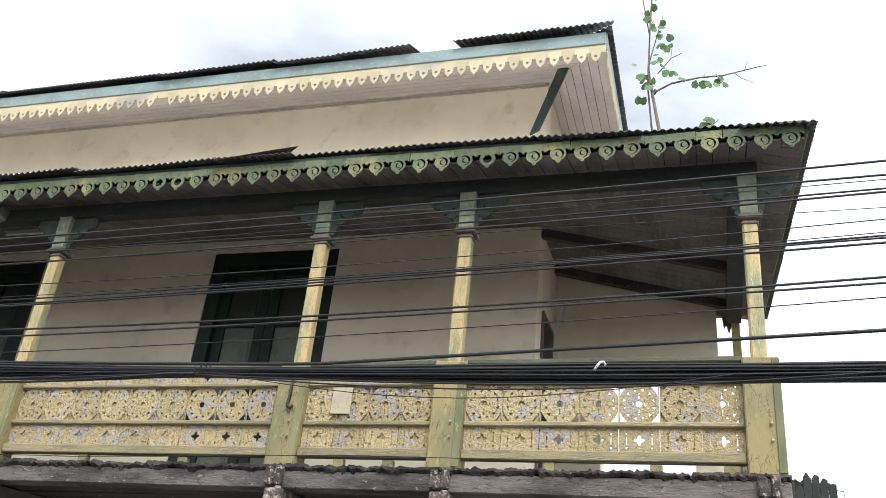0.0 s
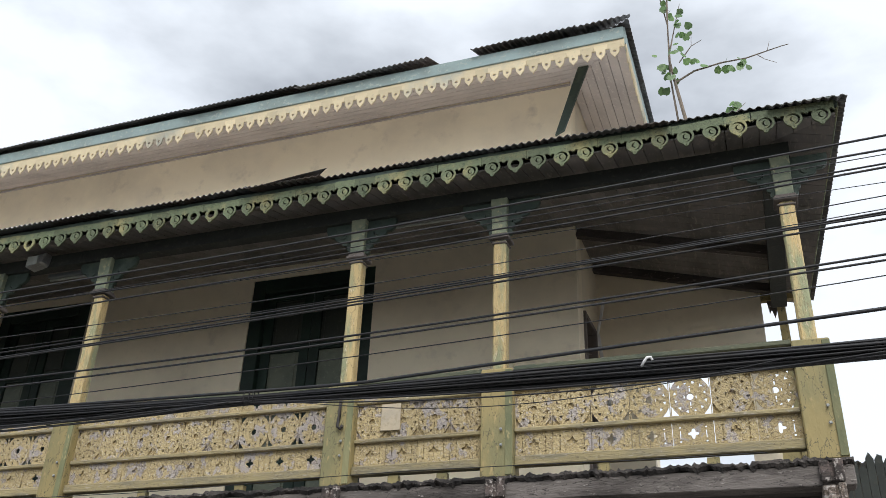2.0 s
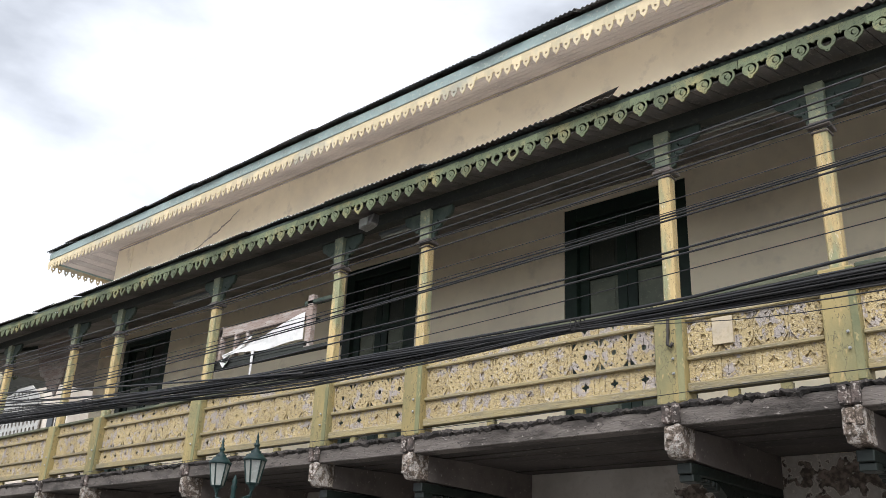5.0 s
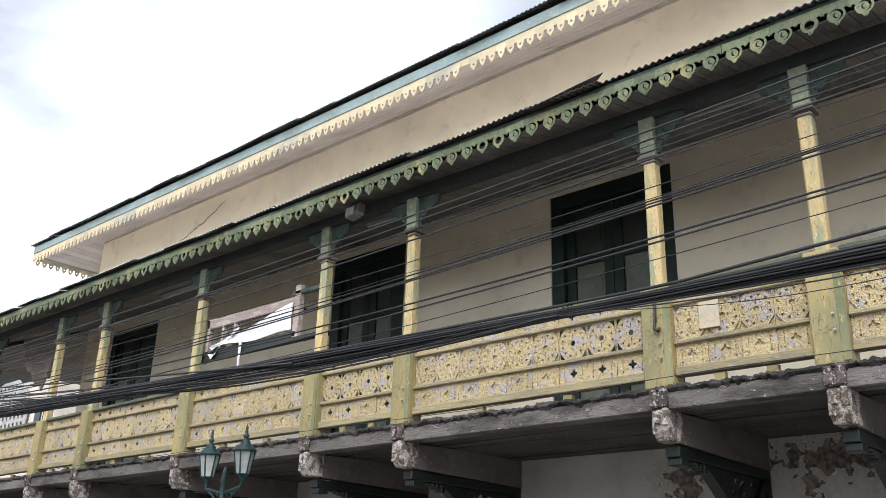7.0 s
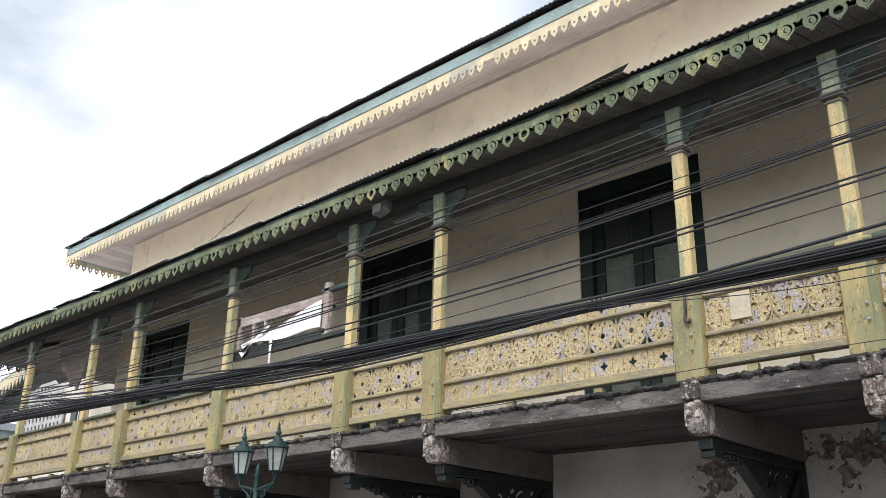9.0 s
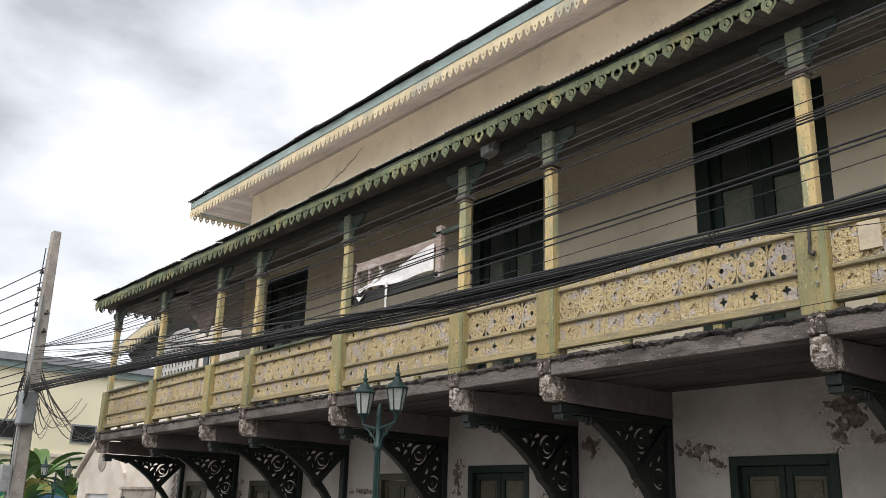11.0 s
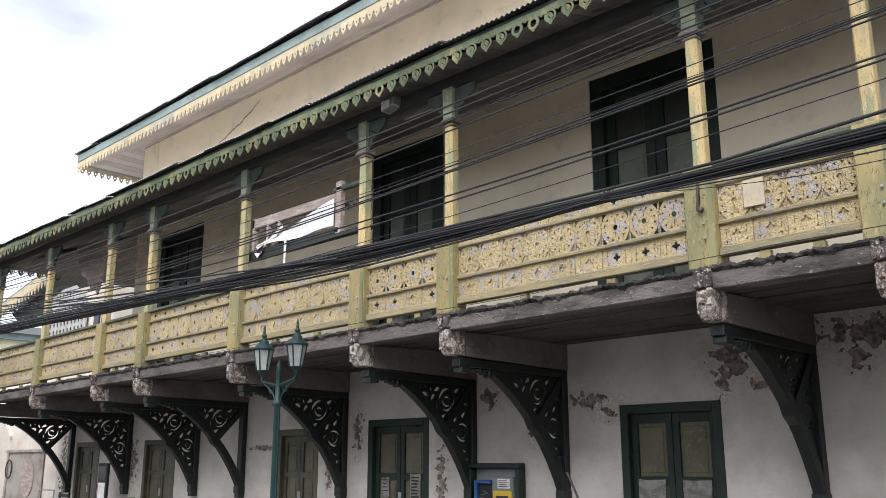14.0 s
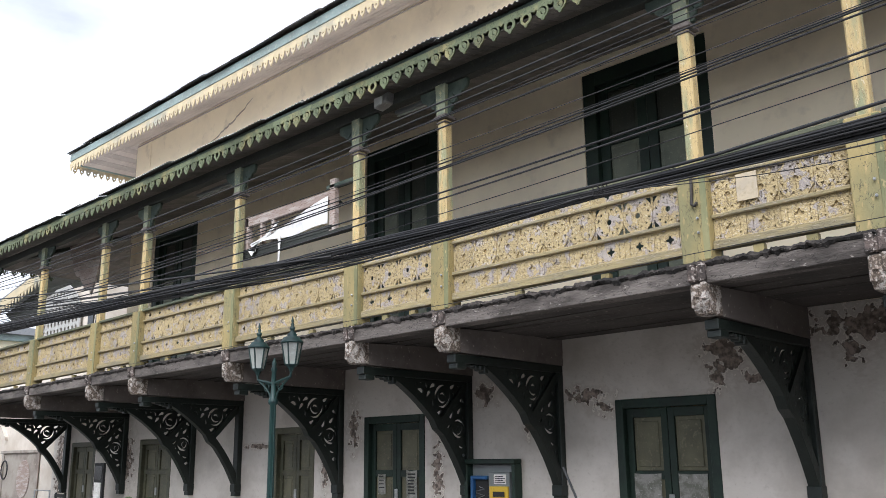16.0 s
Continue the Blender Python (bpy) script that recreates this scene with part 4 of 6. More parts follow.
x = EL + 0.02
while x < ER - 0.02:
    x1 = min(x + 0.15, ER - 0.02)
    lim = [min(YW - 0.004, YE + 0.02 + (ER - q) * 0.9, YE + 0.02 + (q - EL) * 0.9) for q in (x, x1 - 0.008)]
    y0 = YE + 0.015
    if min(lim) > y0 + 0.02:
        q = x1 - 0.008
        board_quad(bm, [(x, y0, 6.42), (q, y0, 6.42), (q, lim[1], 6.42 + 0.27 * (lim[1] - y0)), (x, lim[0], 6.42 + 0.27 * (lim[0] - y0))])
    x = x1
for edge, inner, s in ((ER, XR, 1), (EL, XL, -1)):
    y = YE + 0.06
    while y < 11.2:
        y1 = y + 0.15
        q = [s * min(abs(edge - inner) - 0.005, (v - YE) / 0.9) for v in (y, y1 - 0.008)]
        e = edge - s * 0.02
        k0, k1 = (SKEW * (y - YE), SKEW * (y1 - YE)) if s > 0 else (0, 0)
        if abs(q[0]) > 0.03:
            board_quad(bm, [(e - k0, y, 6.42), (e - k1, y1 - 0.008, 6.42), (edge - q[1], y1 - 0.008, 6.42 + 0.243 * abs(q[1])), (edge - q[0], y, 6.42 + 0.243 * abs(q[0]))])
        y = y1
solid("ceiling_veranda", bm, M_BOARDS, "grey sloping boarded veranda ceiling", "ceiling")
for y in (9.76, 10.82):
    bm = bm0()
    beam(bm, (ER - 0.62, y, 6.48), (XR + 0.01, y, 7.07), 0.1, 0.12)
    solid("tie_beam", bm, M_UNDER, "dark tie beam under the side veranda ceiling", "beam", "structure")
bm = bm0()
beam(bm, (EL + 0.6, YE + 0.55, 6.47), (XL - 0.02, YW - 0.02, 7.06), 0.1, 0.09)
solid("hip_rafter", bm, M_DARKWOOD, "dark hip rafter under the veranda ceiling", "rafter", "structure")

# fascia and scroll fringe
arc = [(0.079 * math.cos(a), 0.01 + 0.079 * math.sin(a)) for a in [math.radians(145 + (395 - 145) * k / 18) for k in range(19)]]
arc = arc[:8] + [(-0.022, -0.07), (-0.018, -0.088), (0, -0.096), (0.018, -0.088), (0.022, -0.07)] + arc[11:]
SCROLL = [(-0.115, 0.14), (-0.115, 0.05), (-0.106, 0.04), (-0.094, 0.062)] + arc + [(0.094, 0.062), (0.106, 0.04), (0.115, 0.05), (0.115, 0.14)]
scroll_me = fret("scroll", [SCROLL, crescent(0, 0.006, 0.06, 0.5, 4.7, 0.36, 14), crescent(0.003, 0.004, 0.03, 3.4, 4.4, 0.5, 10), ring(0, -0.08, 0.006, 6)], 0.022, M_SCROLL)
scroll_solid = fret("scroll", [SCROLL, ring(0, 0.006, 0.046, 12), ring(0, -0.08, 0.006, 6)], 0.022, M_SCROLL)
t = thing("eave_fringe", (0, YE, 6.4), "faded green sawn scroll fringe hanging under the lower eave", "fringe", "", "structure")
bm = bm0()
box(bm, EL, ER, -0.02, 0.012, 0.085, 0.2)
part("fascia", soften(bm, 0.006), M_CAP, t)
bm = bm0()
hexa(bm, [(ER - 0.02, 0.013, 0.085), (ER + 0.012, 0.013, 0.085), (ER + 0.012 - SKEW * 4.4, 4.4, 0.085), (ER - 0.02 - SKEW * 4.4, 4.4, 0.085)],
     [(ER - 0.02, 0.013, 0.2), (ER + 0.012, 0.013, 0.2), (ER + 0.012 - SKEW * 4.4, 4.4, 0.2), (ER - 0.02 - SKEW * 4.4, 4.4, 0.2)])
part("side_fascia", soften(bm, 0.006), M_SCROLL, t)
bm = bm0()
box(bm, EL - 0.012, EL + 0.02, 0.013, 4.4, 0.085, 0.2)
part("side_fascia", soften(bm, 0.006), M_SCROLL, t)
r = random.Random(9)
k, x = 0, EL + 0.12
while x < ER - 0.05:
    if r.random() > 0.004:
        piece("scroll", scroll_solid if r.random() < 0.12 else scroll_me, t,
              Matrix.Translation((x, -0.034, r.uniform(-0.006, 0.004))) @ Matrix.Rotation(r.uniform(-0.05, 0.05), 4, "Y"))
    x += 0.232
for e, cnt in ((EL - 0.026, 9),):
    for k in range(cnt):
        piece("scroll", scroll_me, t, Matrix.Translation((e, 0.15 + 0.232 * k, 0)) @ Matrix.Rotation(math.pi / 2, 4, "Z"))


def sheet_bm(u0, u1, v0, v1, place, lift=0.0):
    """Corrugated iron between u0 and u1 along the eave; v0, v1 give its ends up the slope; place maps u, v, height to the world."""
    bm = bm0()
    n = max(6, int((u1 - u0) / 0.076 * 6))
    rows = []
    for k in range(n + 1):
        u = u0 + (u1 - u0) * k / n
        h = (0.011 + 0.002 * math.sin(3.1 * u)) * math.sin(2 * math.pi * u / 0.076) + lift * (k / n)
        a, b = v0(u), max(v0(u) + 0.02, v1(u))
        rows.append([bm.verts.new(place(u, v, h + d)) for v, d in ((a, 0.0), (b, 0.0), (b, 0.006), (a, 0.006))])
    for p, q in zip(rows, rows[1:]):
        for i in range(4):
            f = bm.faces.new((p[i], p[(i + 1) % 4], q[(i + 1) % 4], q[i]))
            f.material_index = 1 if i == 2 else 0
    bm.faces.new(rows[0])
    bm.faces.new(rows[-1][::-1])
    return bm


roof = thing("roof_lower", (0, 0, 0), "dull zinc corrugated veranda roof with ragged edge", "roof", "", "structure")
r = random.Random(21)
u = EL - 0.04
while u < ER:
    u1 = min(u + 0.9, ER + 0.05)
    off = r.uniform(-0.05, 0.04)
    lift = r.uniform(-0.01, 0.03)
    z0 = 6.6 + r.uniform(-0.015, 0.02)

    def pl(uu, v, h, z0=z0):
        return (uu, YE - 0.1 + v, z0 - 0.016 * max(0.0, uu + 3.0) * max(0.0, 1 - v) + 0.27 * v + h)
    part("sheet", sheet_bm(u, u1 + 0.03, lambda q, o=off: o, lambda q: min(YW - YE + 0.08, 0.1 + (ER + 0.06 - q) * 0.9, 0.1 + (q - EL + 0.06) * 0.9), pl, lift), M_SHEET, roof, "", False, M_ZINC)
    u = u1
for e, s in ((ER, 1), (EL, -1)):
    y = YE - 0.06
    while y < 10.8:
        def ps(uu, v, h, e=e, s=s):
            return (e + s * 0.08 - s * v - (SKEW * (uu - YE) * max(0.0, 1 - v) if s > 0 else 0), uu, 6.6 - (0.06 * max(0.0, 1 - v) if s > 0 else 0) + 0.243 * v + h)
        part("sheet", sheet_bm(y, y + 0.93, lambda q: 0.0, lambda q: min(3.05, max(0.05, (q - YE + 0.1) / 0.9)), ps, 0.01), M_SHEET, roof, "", False, M_ZINC)
        y += 0.9
bm = bm0()
vs = [(-4.95, YE - 0.15, 6.575), (-4.3, YE - 0.17, 6.625), (-3.98, YE - 0.17, 6.65), (-4.15, YE - 0.06, 6.63), (-4.8, YE + 0.1, 6.62)]
prism(bm, [(x, y) for x, y, z in vs], 0, 0.006)
bm.verts.ensure_lookup_table()
for k, v in enumerate(bm.verts):
    p = vs[k % 5]
    v.co = (p[0], p[1], p[2] + (0.006 if k >= 5 else 0))
part("bent_sheet", bm, M_RUST, roof, "torn bent-up roofing sheet")

# ---- upper eave ----
UR, UL = -1.0, -21.1
t = thing("upper_fringe", (0, YU, 8.83), "ochre sawn drop fringe under the upper eave, haze put into its colour", "fringe", "", "structure")
bm = bm0()
box(bm, UL, UR, -0.03, 0.0, 0.16, 0.34)
part("fascia", soften(bm, 0.006), M_FASCIA_UP, t, "grey-green fascia board")
bm = bm0()
box(bm, UL, UR, -0.012, 0.0, 0.04, 0.158)
part("fringe_board", bm, M_SCROLL_UP, t)
for e in (UL, UR):
    bm = bm0()
    box(bm, e - 0.015, e + 0.015, 0.002, 6, 0.1, 0.34)
    part("side_fascia", bm, M_FASCIA_UP, t)
DROP = [(-0.084, 0.1), (-0.084, 0.02), (-0.06, 0.03), (-0.055, -0.02), (-0.045, -0.06), (-0.012, -0.095), (0, -0.125), (0.012, -0.095), (0.045, -0.06), (0.055, -0.02),
        (0.06, 0.03), (0.084, 0.02), (0.084, 0.1)]
drop_me = fret("drop", [DROP, ring(0, -0.025, 0.022, 8)], 0.02, M_SCROLL_UP)
x = UL + 0.09
r = random.Random(3)
while x < UR:
    if r.random() > 0.004:
        piece("drop", drop_me, t, Matrix.Translation((x, -0.024, r.uniform(-0.004, 0.004))) @ Matrix.Rotation(r.uniform(-0.03, 0.03), 4, "Y"))
    x += 0.17
for k in range(26):
    for e in (UL - 0.01, UR + 0.01):
        piece("drop", drop_me, t, Matrix.Translation((e, 0.12 + 0.17 * k, 0)) @ Matrix.Rotation(math.pi / 2, 4, "Z"))
bm = bm0()
ZE, ZJ = 8.97, 9.42                          # soffit heights at the eave and at the wall
for k in range(7):
    f = [(k + 0.01) / 7, (k + 0.955) / 7]
    y = [YU + 0.004 + q * (YW - YU - 0.008) for q in f]
    z = [ZE + q * (ZJ - ZE) for q in f]
    xr = [UR - 0.018 - q * (UR - XR - 0.016) for q in f]
    xl = [UL + 0.018 + q * (XL - UL - 0.016) for q in f]
    board_quad(bm, [(xl[0], y[0], z[0]), (xr[0], y[0], z[0]), (xr[1], y[1], z[1]), (xl[1], y[1], z[1])])
    for e, w in ((UR, XR), (UL, XL)):
        x = [e + (w - e) * (0.02 + 0.976 * q) for q in f]
        board_quad(bm, [(x[0], y[0], z[0]), (x[0], 16.9, z[0]), (x[1], 16.9, z[1]), (x[1], y[1], z[1])])
solid("ceiling_upper_eave", bm, M_SOFFIT_UP, "lilac-grey boarded underside of the upper eave", "ceiling")
roof = thing("roof_upper", (0, 0, 0), "weathered grey corrugated iron main roof with missing sheet", "roof", "", "structure")
cuts = [UL - 0.06 + 0.92 * k for k in range(19)] + [-3.55, -2.95, -2.25, -1.6, UR + 0.07]
for u, u1 in zip(cuts, cuts[1:]):
    off = r.uniform(-0.03, 0.03)
    z0 = 9.2 + r.uniform(-0.01, 0.02)
    lift = r.uniform(-0.01, 0.03)
    if u == -3.55:
        off = 0.45
    elif u > -3.0:
        z0, lift = 9.215 + 0.01 * (u > -2), 0.02

    def pu(uu, v, h, z0=z0):
        return (uu, YU - 0.12 + v, z0 + 0.5 * v + h)
    part("sheet", sheet_bm(u, u1 + 0.03, lambda q, o=off: o, lambda q: min(4.2, 0.1 + (UR + 0.08 - q), 0.1 + (q - UL + 0.08)), pu, lift), M_SHEET, roof, "", False, M_SHEET)
for e, s in ((UR, 1), (UL, -1)):
    y = YU - 0.1
    while y < 16.5:
        def pv(uu, v, h, e=e, s=s):
            return (e + s * 0.08 - s * v, uu, 9.2 + 0.5 * v + h)
        part("sheet", sheet_bm(y, y + 0.93, lambda q: 0.0, lambda q: min(4.2, max(0.05, q - YU + 0.1)), pv, 0.01), M_SHEET, roof, "", False, M_SHEET)
        y += 0.9
bm = bm0()
box(bm, UL + 3.5, UR - 3.5, YU + 3.9, 16.5, 11.25, 11.3)
part("ridge_deck", bm, M_SHEET, roof)
bm = bm0()
hexa(bm, [(-2.06, YW - 0.42, 8.28), (-1.94, YW - 0.42, 8.34), (-1.94, YW - 0.38, 8.34), (-2.06, YW - 0.38, 8.28)],
     [(-1.7, YW - 0.55, 9.2), (-1.56, YW - 0.55, 9.2), (-1.56, YW - 0.5, 9.22), (-1.7, YW - 0.5, 9.22)])
solid("loose_eave_board", bm, M_CAP, "loose dark green board hanging under the upper eave", "board", "object")

# ---- overhead cables ----
YC = 5.0


def sag_z(c, x):
    """Height at x of a wire with coefficients c (height at x = 0, slope, bend, uneven bend); straight beyond the last span."""
    q = min(x, 2.5)
    z = c[0] + q * (c[1] + q * (c[2] + q * c[3]))
    return z + max(0.0, x - 2.5) * (c[1] + q * (2 * c[2] + 3 * q * c[3])) * 0.9


def cable(points, r, label, cat="cable", group="overhead wires", name="overhead_wire"):
    bm = bm0()
    tube(bm, points, r, 6)
    return solid(name, bm, M_CABLE, label, cat, "object", group, True)


XS = [16, 9, 5, 3] + [2 - 0.75 * k for k in range(30)]
r = random.Random(77)
WIRES = [(4.795, 0.0427, 0.00250, 0.000021, 0.0075), (4.713, 0.0321, 0.00008, -0.000083, 0.0070), (4.673, 0.0388, 0.00095, -0.000059, 0.0030),
         (4.612, 0.0364, 0.00278, 0.000030, 0.0060), (4.580, 0.0456, 0.00185, -0.000042, 0.0070), (4.506, 0.0160, -0.00182, -0.000163, 0.0025),
         (4.379, 0.0522, 0.00379, 0.000013, 0.0035), (4.298, 0.0513, 0.00271, -0.000022, 0.0030), (4.282, 0.0474, 0.00113, -0.000092, 0.0060),
         (4.264, 0.0483, 0.00077, -0.000111, 0.0060), (4.239, 0.0460, 0.00039, -0.000121, 0.0070), (4.003, 0.0509, 0.00395, 0.000037, 0.0075),
         (3.973, 0.0471, 0.00149, -0.000077, 0.0070), (3.872, 0.0629, 0.00403, 0.000025, 0.0035)]
for c0, c1, c2, c3, rad in WIRES:
    dy, wob = r.uniform(-0.06, 0.06), r.uniform(0, 6.28)
    c = (c0, c1, c2, c3)
    cable([(x * (YC + dy) / YC, YC + dy, 1.7 + (sag_z(c, x) - 1.7) * (YC + dy) / YC + 0.004 * math.sin(x * 0.7 + wob)) for x in XS], rad,
          "thin black overhead wire slung along the street" if rad < 0.005 else "black overhead cable slung along the street")
TIE = -3.3
TOP, LOW = (3.53, 0.0049, 0.00248, 0.00006), (3.44, 0.008, 0.0029, 0.00008)
for k in range(34):
    f, dy = r.random(), r.uniform(-0.045, 0.045)
    ph, loose = r.uniform(0, 6.28), r.uniform(0.2, 1.3)
    spread = r.uniform(-0.25, 0.75) if k % 3 == 1 else 0.0
    pts = []
    for x in [16, 8, 4, 2.5, 1.5, 0.6, 0, -0.6, -1.2, -2, -2.7, TIE, -3.9, -4.7, -5.4, -6.2, -7, -8, -9, -10, -11.5, -13, -15, -17, -19, -19.9]:
        grip = 0.42 + 0.58 * min(1.0, abs(x - TIE) / 1.7)
        g = 0.62 + (f - 0.62) * grip
        lo, hi = sag_z(LOW, x), sag_z(TOP, x)
        droop = -0.075 * loose * math.sin(math.pi * (TIE - x) / 7.0) if TIE - 7.0 < x < TIE and k % 7 == 0 else 0.0
        stray = spread * (max(0.0, -7.5 - x) / 12.4) ** 1.4
        pts.append((x, YC + dy * grip, lo + (hi - lo) * g + stray + droop + 0.005 * math.sin(2.3 * x + ph)))
    cable(pts, r.choice((0.005, 0.0065, 0.0085)), "black cable in a thick bundle along the street", group="cable bundle", name="bundled_cable")
# the thickest cable runs into the top of the bundle at the tie
cable([(x, YC - 0.03, max(3.672 + 0.0535 * x, sag_z(TOP, x) + 0.008)) for x in [16, 9, 5, 3, 2, 1, 0, -0.5, -1, -1.5, -2, -2.4, -2.7, -3.0, -3.4, -4, -5, -6, -8, -10, -12, -15, -18, -19.9]], 0.011,
      "thick black cable joining the bundle")
# a stray cable leaves the bundle and climbs less steeply to the pole
cable([(x, YC - 0.06, sag_z((3.104, -0.0593, 0.00119, 0.0), x)) for x in [-6.2, -6.8, -7.5, -8.5, -10, -12, -14, -16, -18, -19.9]], 0.01, "thick black cable leaving the bundle for the pole")
bm = bm0()
for dx in (-0.02, 0.02, 0.05):
    tube(bm, [(TIE + dx, YC + 0.045 * math.cos(a), 3.515 + 0.045 * math.sin(a)) for a in [2 * math.pi * k / 14 for k in range(15)]], 0.005, 5)
solid("cable_tie", bm, M_CABLE, "black wire tie wound round the cable bundle", "cable tie", "object")
bm = bm0()
tube(bm, [(-0.62, YC - 0.1, 3.47), (-0.6, YC - 0.11, 3.495), (-0.585, YC - 0.11, 3.515), (-0.565, YC - 0.1, 3.52), (-0.555, YC - 0.1, 3.5)], 0.008, 6)
solid("cable_hook", bm, M_CLOTH, "small white plastic hook on the cable bundle", "hook", "object", smooth=True)
for k, (x0, x1, deep) in enumerate(((1.6, -3.3, 0.055), (0.9, -3.3, 0.09), (0.2, -3.1, 0.15), (-3.3, -9.0, 0.07), (-3.4, -8.0, 0.11), (-4.0, -7.0, 0.09))):
    cable([(x, YC - 0.05 - 0.01 * k, sag_z(LOW, x) + 0.02 - deep * math.sin(math.pi * (x0 - x) / (x0 - x1))) for x in [x0 + (x1 - x0) * j / 14 for j in range(15)]],
          (0.006, 0.005, 0.003)[k % 3], "thin loose wire hanging below the cable bundle")
# thin wire drooping in front of the railing
cable([(-16 + 1.0 * k, 7.25, 3.32 + 0.014 * k + 0.02 * math.sin(k * 1.1)) for k in range(17)], 0.004, "thin grey wire along the veranda edge")

# ---- concrete pole with fittings ----
pole = thing("utility_pole", (-20.15, 5.05, GROUND), "tall square concrete utility pole with wire fittings", "utility pole")
bm = bm0()
hexa(bm, [(-0.17, -0.17, 0), (0.17, -0.17, 0), (0.17, 0.17, 0), (-0.17, 0.17, 0)], [(-0.06, -0.09, 7.5), (0.13, -0.09, 7.5), (0.13, 0.09, 7.5), (-0.06, 0.09, 7.5)])
part("shaft", soften(bm, 0.02), M_POLE, pole)
for zz in (6.6, 6.2, 5.85, 5.5):
    bm = bm0()
    box(bm, -0.14, -0.09, -0.06, 0.06, zz, zz + 0.12)
    tube(bm, [(-0.1, 0, zz + 0.06), (-0.42, -0.05, zz + 0.06)], 0.02)
    part("rack", bm, M_STEEL, pole)
    bm = bm0()
    lathe(bm, [(0.02, 0), (0.055, 0.02), (0.035, 0.05), (0.055, 0.08), (0.02, 0.1)], 8, (-0.44, -0.05, zz))
    part("insulator", bm, M_EDGE, pole, smooth=True)
for zz in (5.6, 5.2):
    bm = bm0()
    tube(bm, [(0.1, 0, zz), (0.3, 0.0, zz + 0.02)], 0.02)
    lathe(bm, [(0.02, 0), (0.05, 0.03), (0.03, 0.06), (0.02, 0.1)], 8, (0.3, 0, zz - 0.04))
    part("spool", bm, M_EDGE, pole)
bm = bm0()
box(bm, 0.12, 0.5, -0.25, 0.05, 3.2, 3.9)
part("junction_box", soften(bm, 0.03), M_PHONE_G, pole, "grey metal junction box")
bm = bm0()
box(bm, -0.25, 0.18, -0.36, -0.15, 1.85, 2.4)
part("meter_box", soften(bm, 0.02), M_STEEL, pole, "grey electricity meter box")
bm = bm0()
box(bm, -0.17, 0.1, -0.37, -0.355, 1.95, 2.3)
part("meter_window", bm, M_GLASS, pole)
bm = bm0()
tube(bm, [(-0.02, -0.15, 7.1), (0.1, -0.2, 5), (0.02, -0.2, 3.5), (0.12, -0.19, 2.3)], 0.012)
part("down_wire", bm, M_CABLE, pole)
bm = bm0()
tube(bm, [(0.16, -0.1, 6.0), (0.22, -0.12, 4.5), (0.18, -0.18, 3.0), (0.25, -0.18, 1.6)], 0.02)
part("conduit", bm, M_PHONE_G, pole)
for k in range(9):
    z0 = 6.6 - 0.33 * k if k < 5 else 4.5 - 0.2 * (k - 5)
    a = (-20.5, 5.0, z0)
    cable([(-20.3 - q * 3.0, 5.0 - 0.35 * q, z0 - 0.25 * math.sin(math.pi * min(1, q / 6)) + 0.02 * q) for q in range(8)], 0.012, "black service wire running from the pole")
for k in range(24):
    z1, zz = r.uniform(3.5, 5.4), r.uniform(3.4, 5.1)
    y1 = r.uniform(8, 16)
    cable([(-20.1 - 25 * q, 5.0 + (y1 - 5) * q, zz + (z1 + 1.0 - zz) * q - 0.9 * math.sin(math.pi * q)) for q in [j / 10 for j in range(11)]], 0.013,
          "black service wire fanning out from the pole")
bm = bm0()
for k in range(5):
    rr = 0.26 + 0.03 * k
    tube(bm, [(-20.0 + 0.05 * k + rr * math.cos(a), 4.82, 3.72 + 0.03 * k + rr * 0.9 * math.sin(a)) for a in [2 * math.pi * j / 16 for j in range(17)]], 0.011)
solid("cable_coil", bm, M_CABLE, "spare black cable coiled on the pole", "cable coil", "object")

# ---- street lamps ----


def lantern(parent, x, z):
    k0 = 0.66
    bm = bm0()
    lathe(bm, [(0.02 * k0, -0.08 * k0), (0.04 * k0, -0.04 * k0), (0.06 * k0, 0.0), (0.1 * k0, 0.03 * k0), (0.11 * k0, 0.05 * k0)], 6, (x, 0, z))
    body = part("lantern_base", bm, M_LAMP, parent)
    bm = bm0()
    lathe(bm, [(0.1 * k0, 0.05 * k0), (0.165 * k0, 0.41 * k0)], 6, (x, 0, z))
    part("lantern_glass", bm, M_FROST, body, "frosted white lantern glass")
    for k in range(6):
        a = 2 * math.pi * k / 6
        bm = bm0()
        tube(bm, [(x + 0.105 * k0 * math.cos(a), 0.105 * k0 * math.sin(a), z + 0.05 * k0), (x + 0.17 * k0 * math.cos(a), 0.17 * k0 * math.sin(a), z + 0.41 * k0)], 0.009, 5)
        part("glazing_bar", bm, M_LAMP, body)
    bm = bm0()
    prof = [(0.19, 0.4), (0.2, 0.42), (0.17, 0.45), (0.13, 0.5), (0.085, 0.52), (0.09, 0.55), (0.05, 0.58), (0.03, 0.62), (0.05, 0.64), (0.05, 0.67), (0.02, 0.69),
            (0.035, 0.72), (0.015, 0.75), (0.025, 0.78), (0.004, 0.86)]
    lathe(bm, [(p * k0, q * k0) for p, q in prof], 10, (x, 0, z))
    part("lantern_roof", bm, M_LAMP, body, smooth=True)


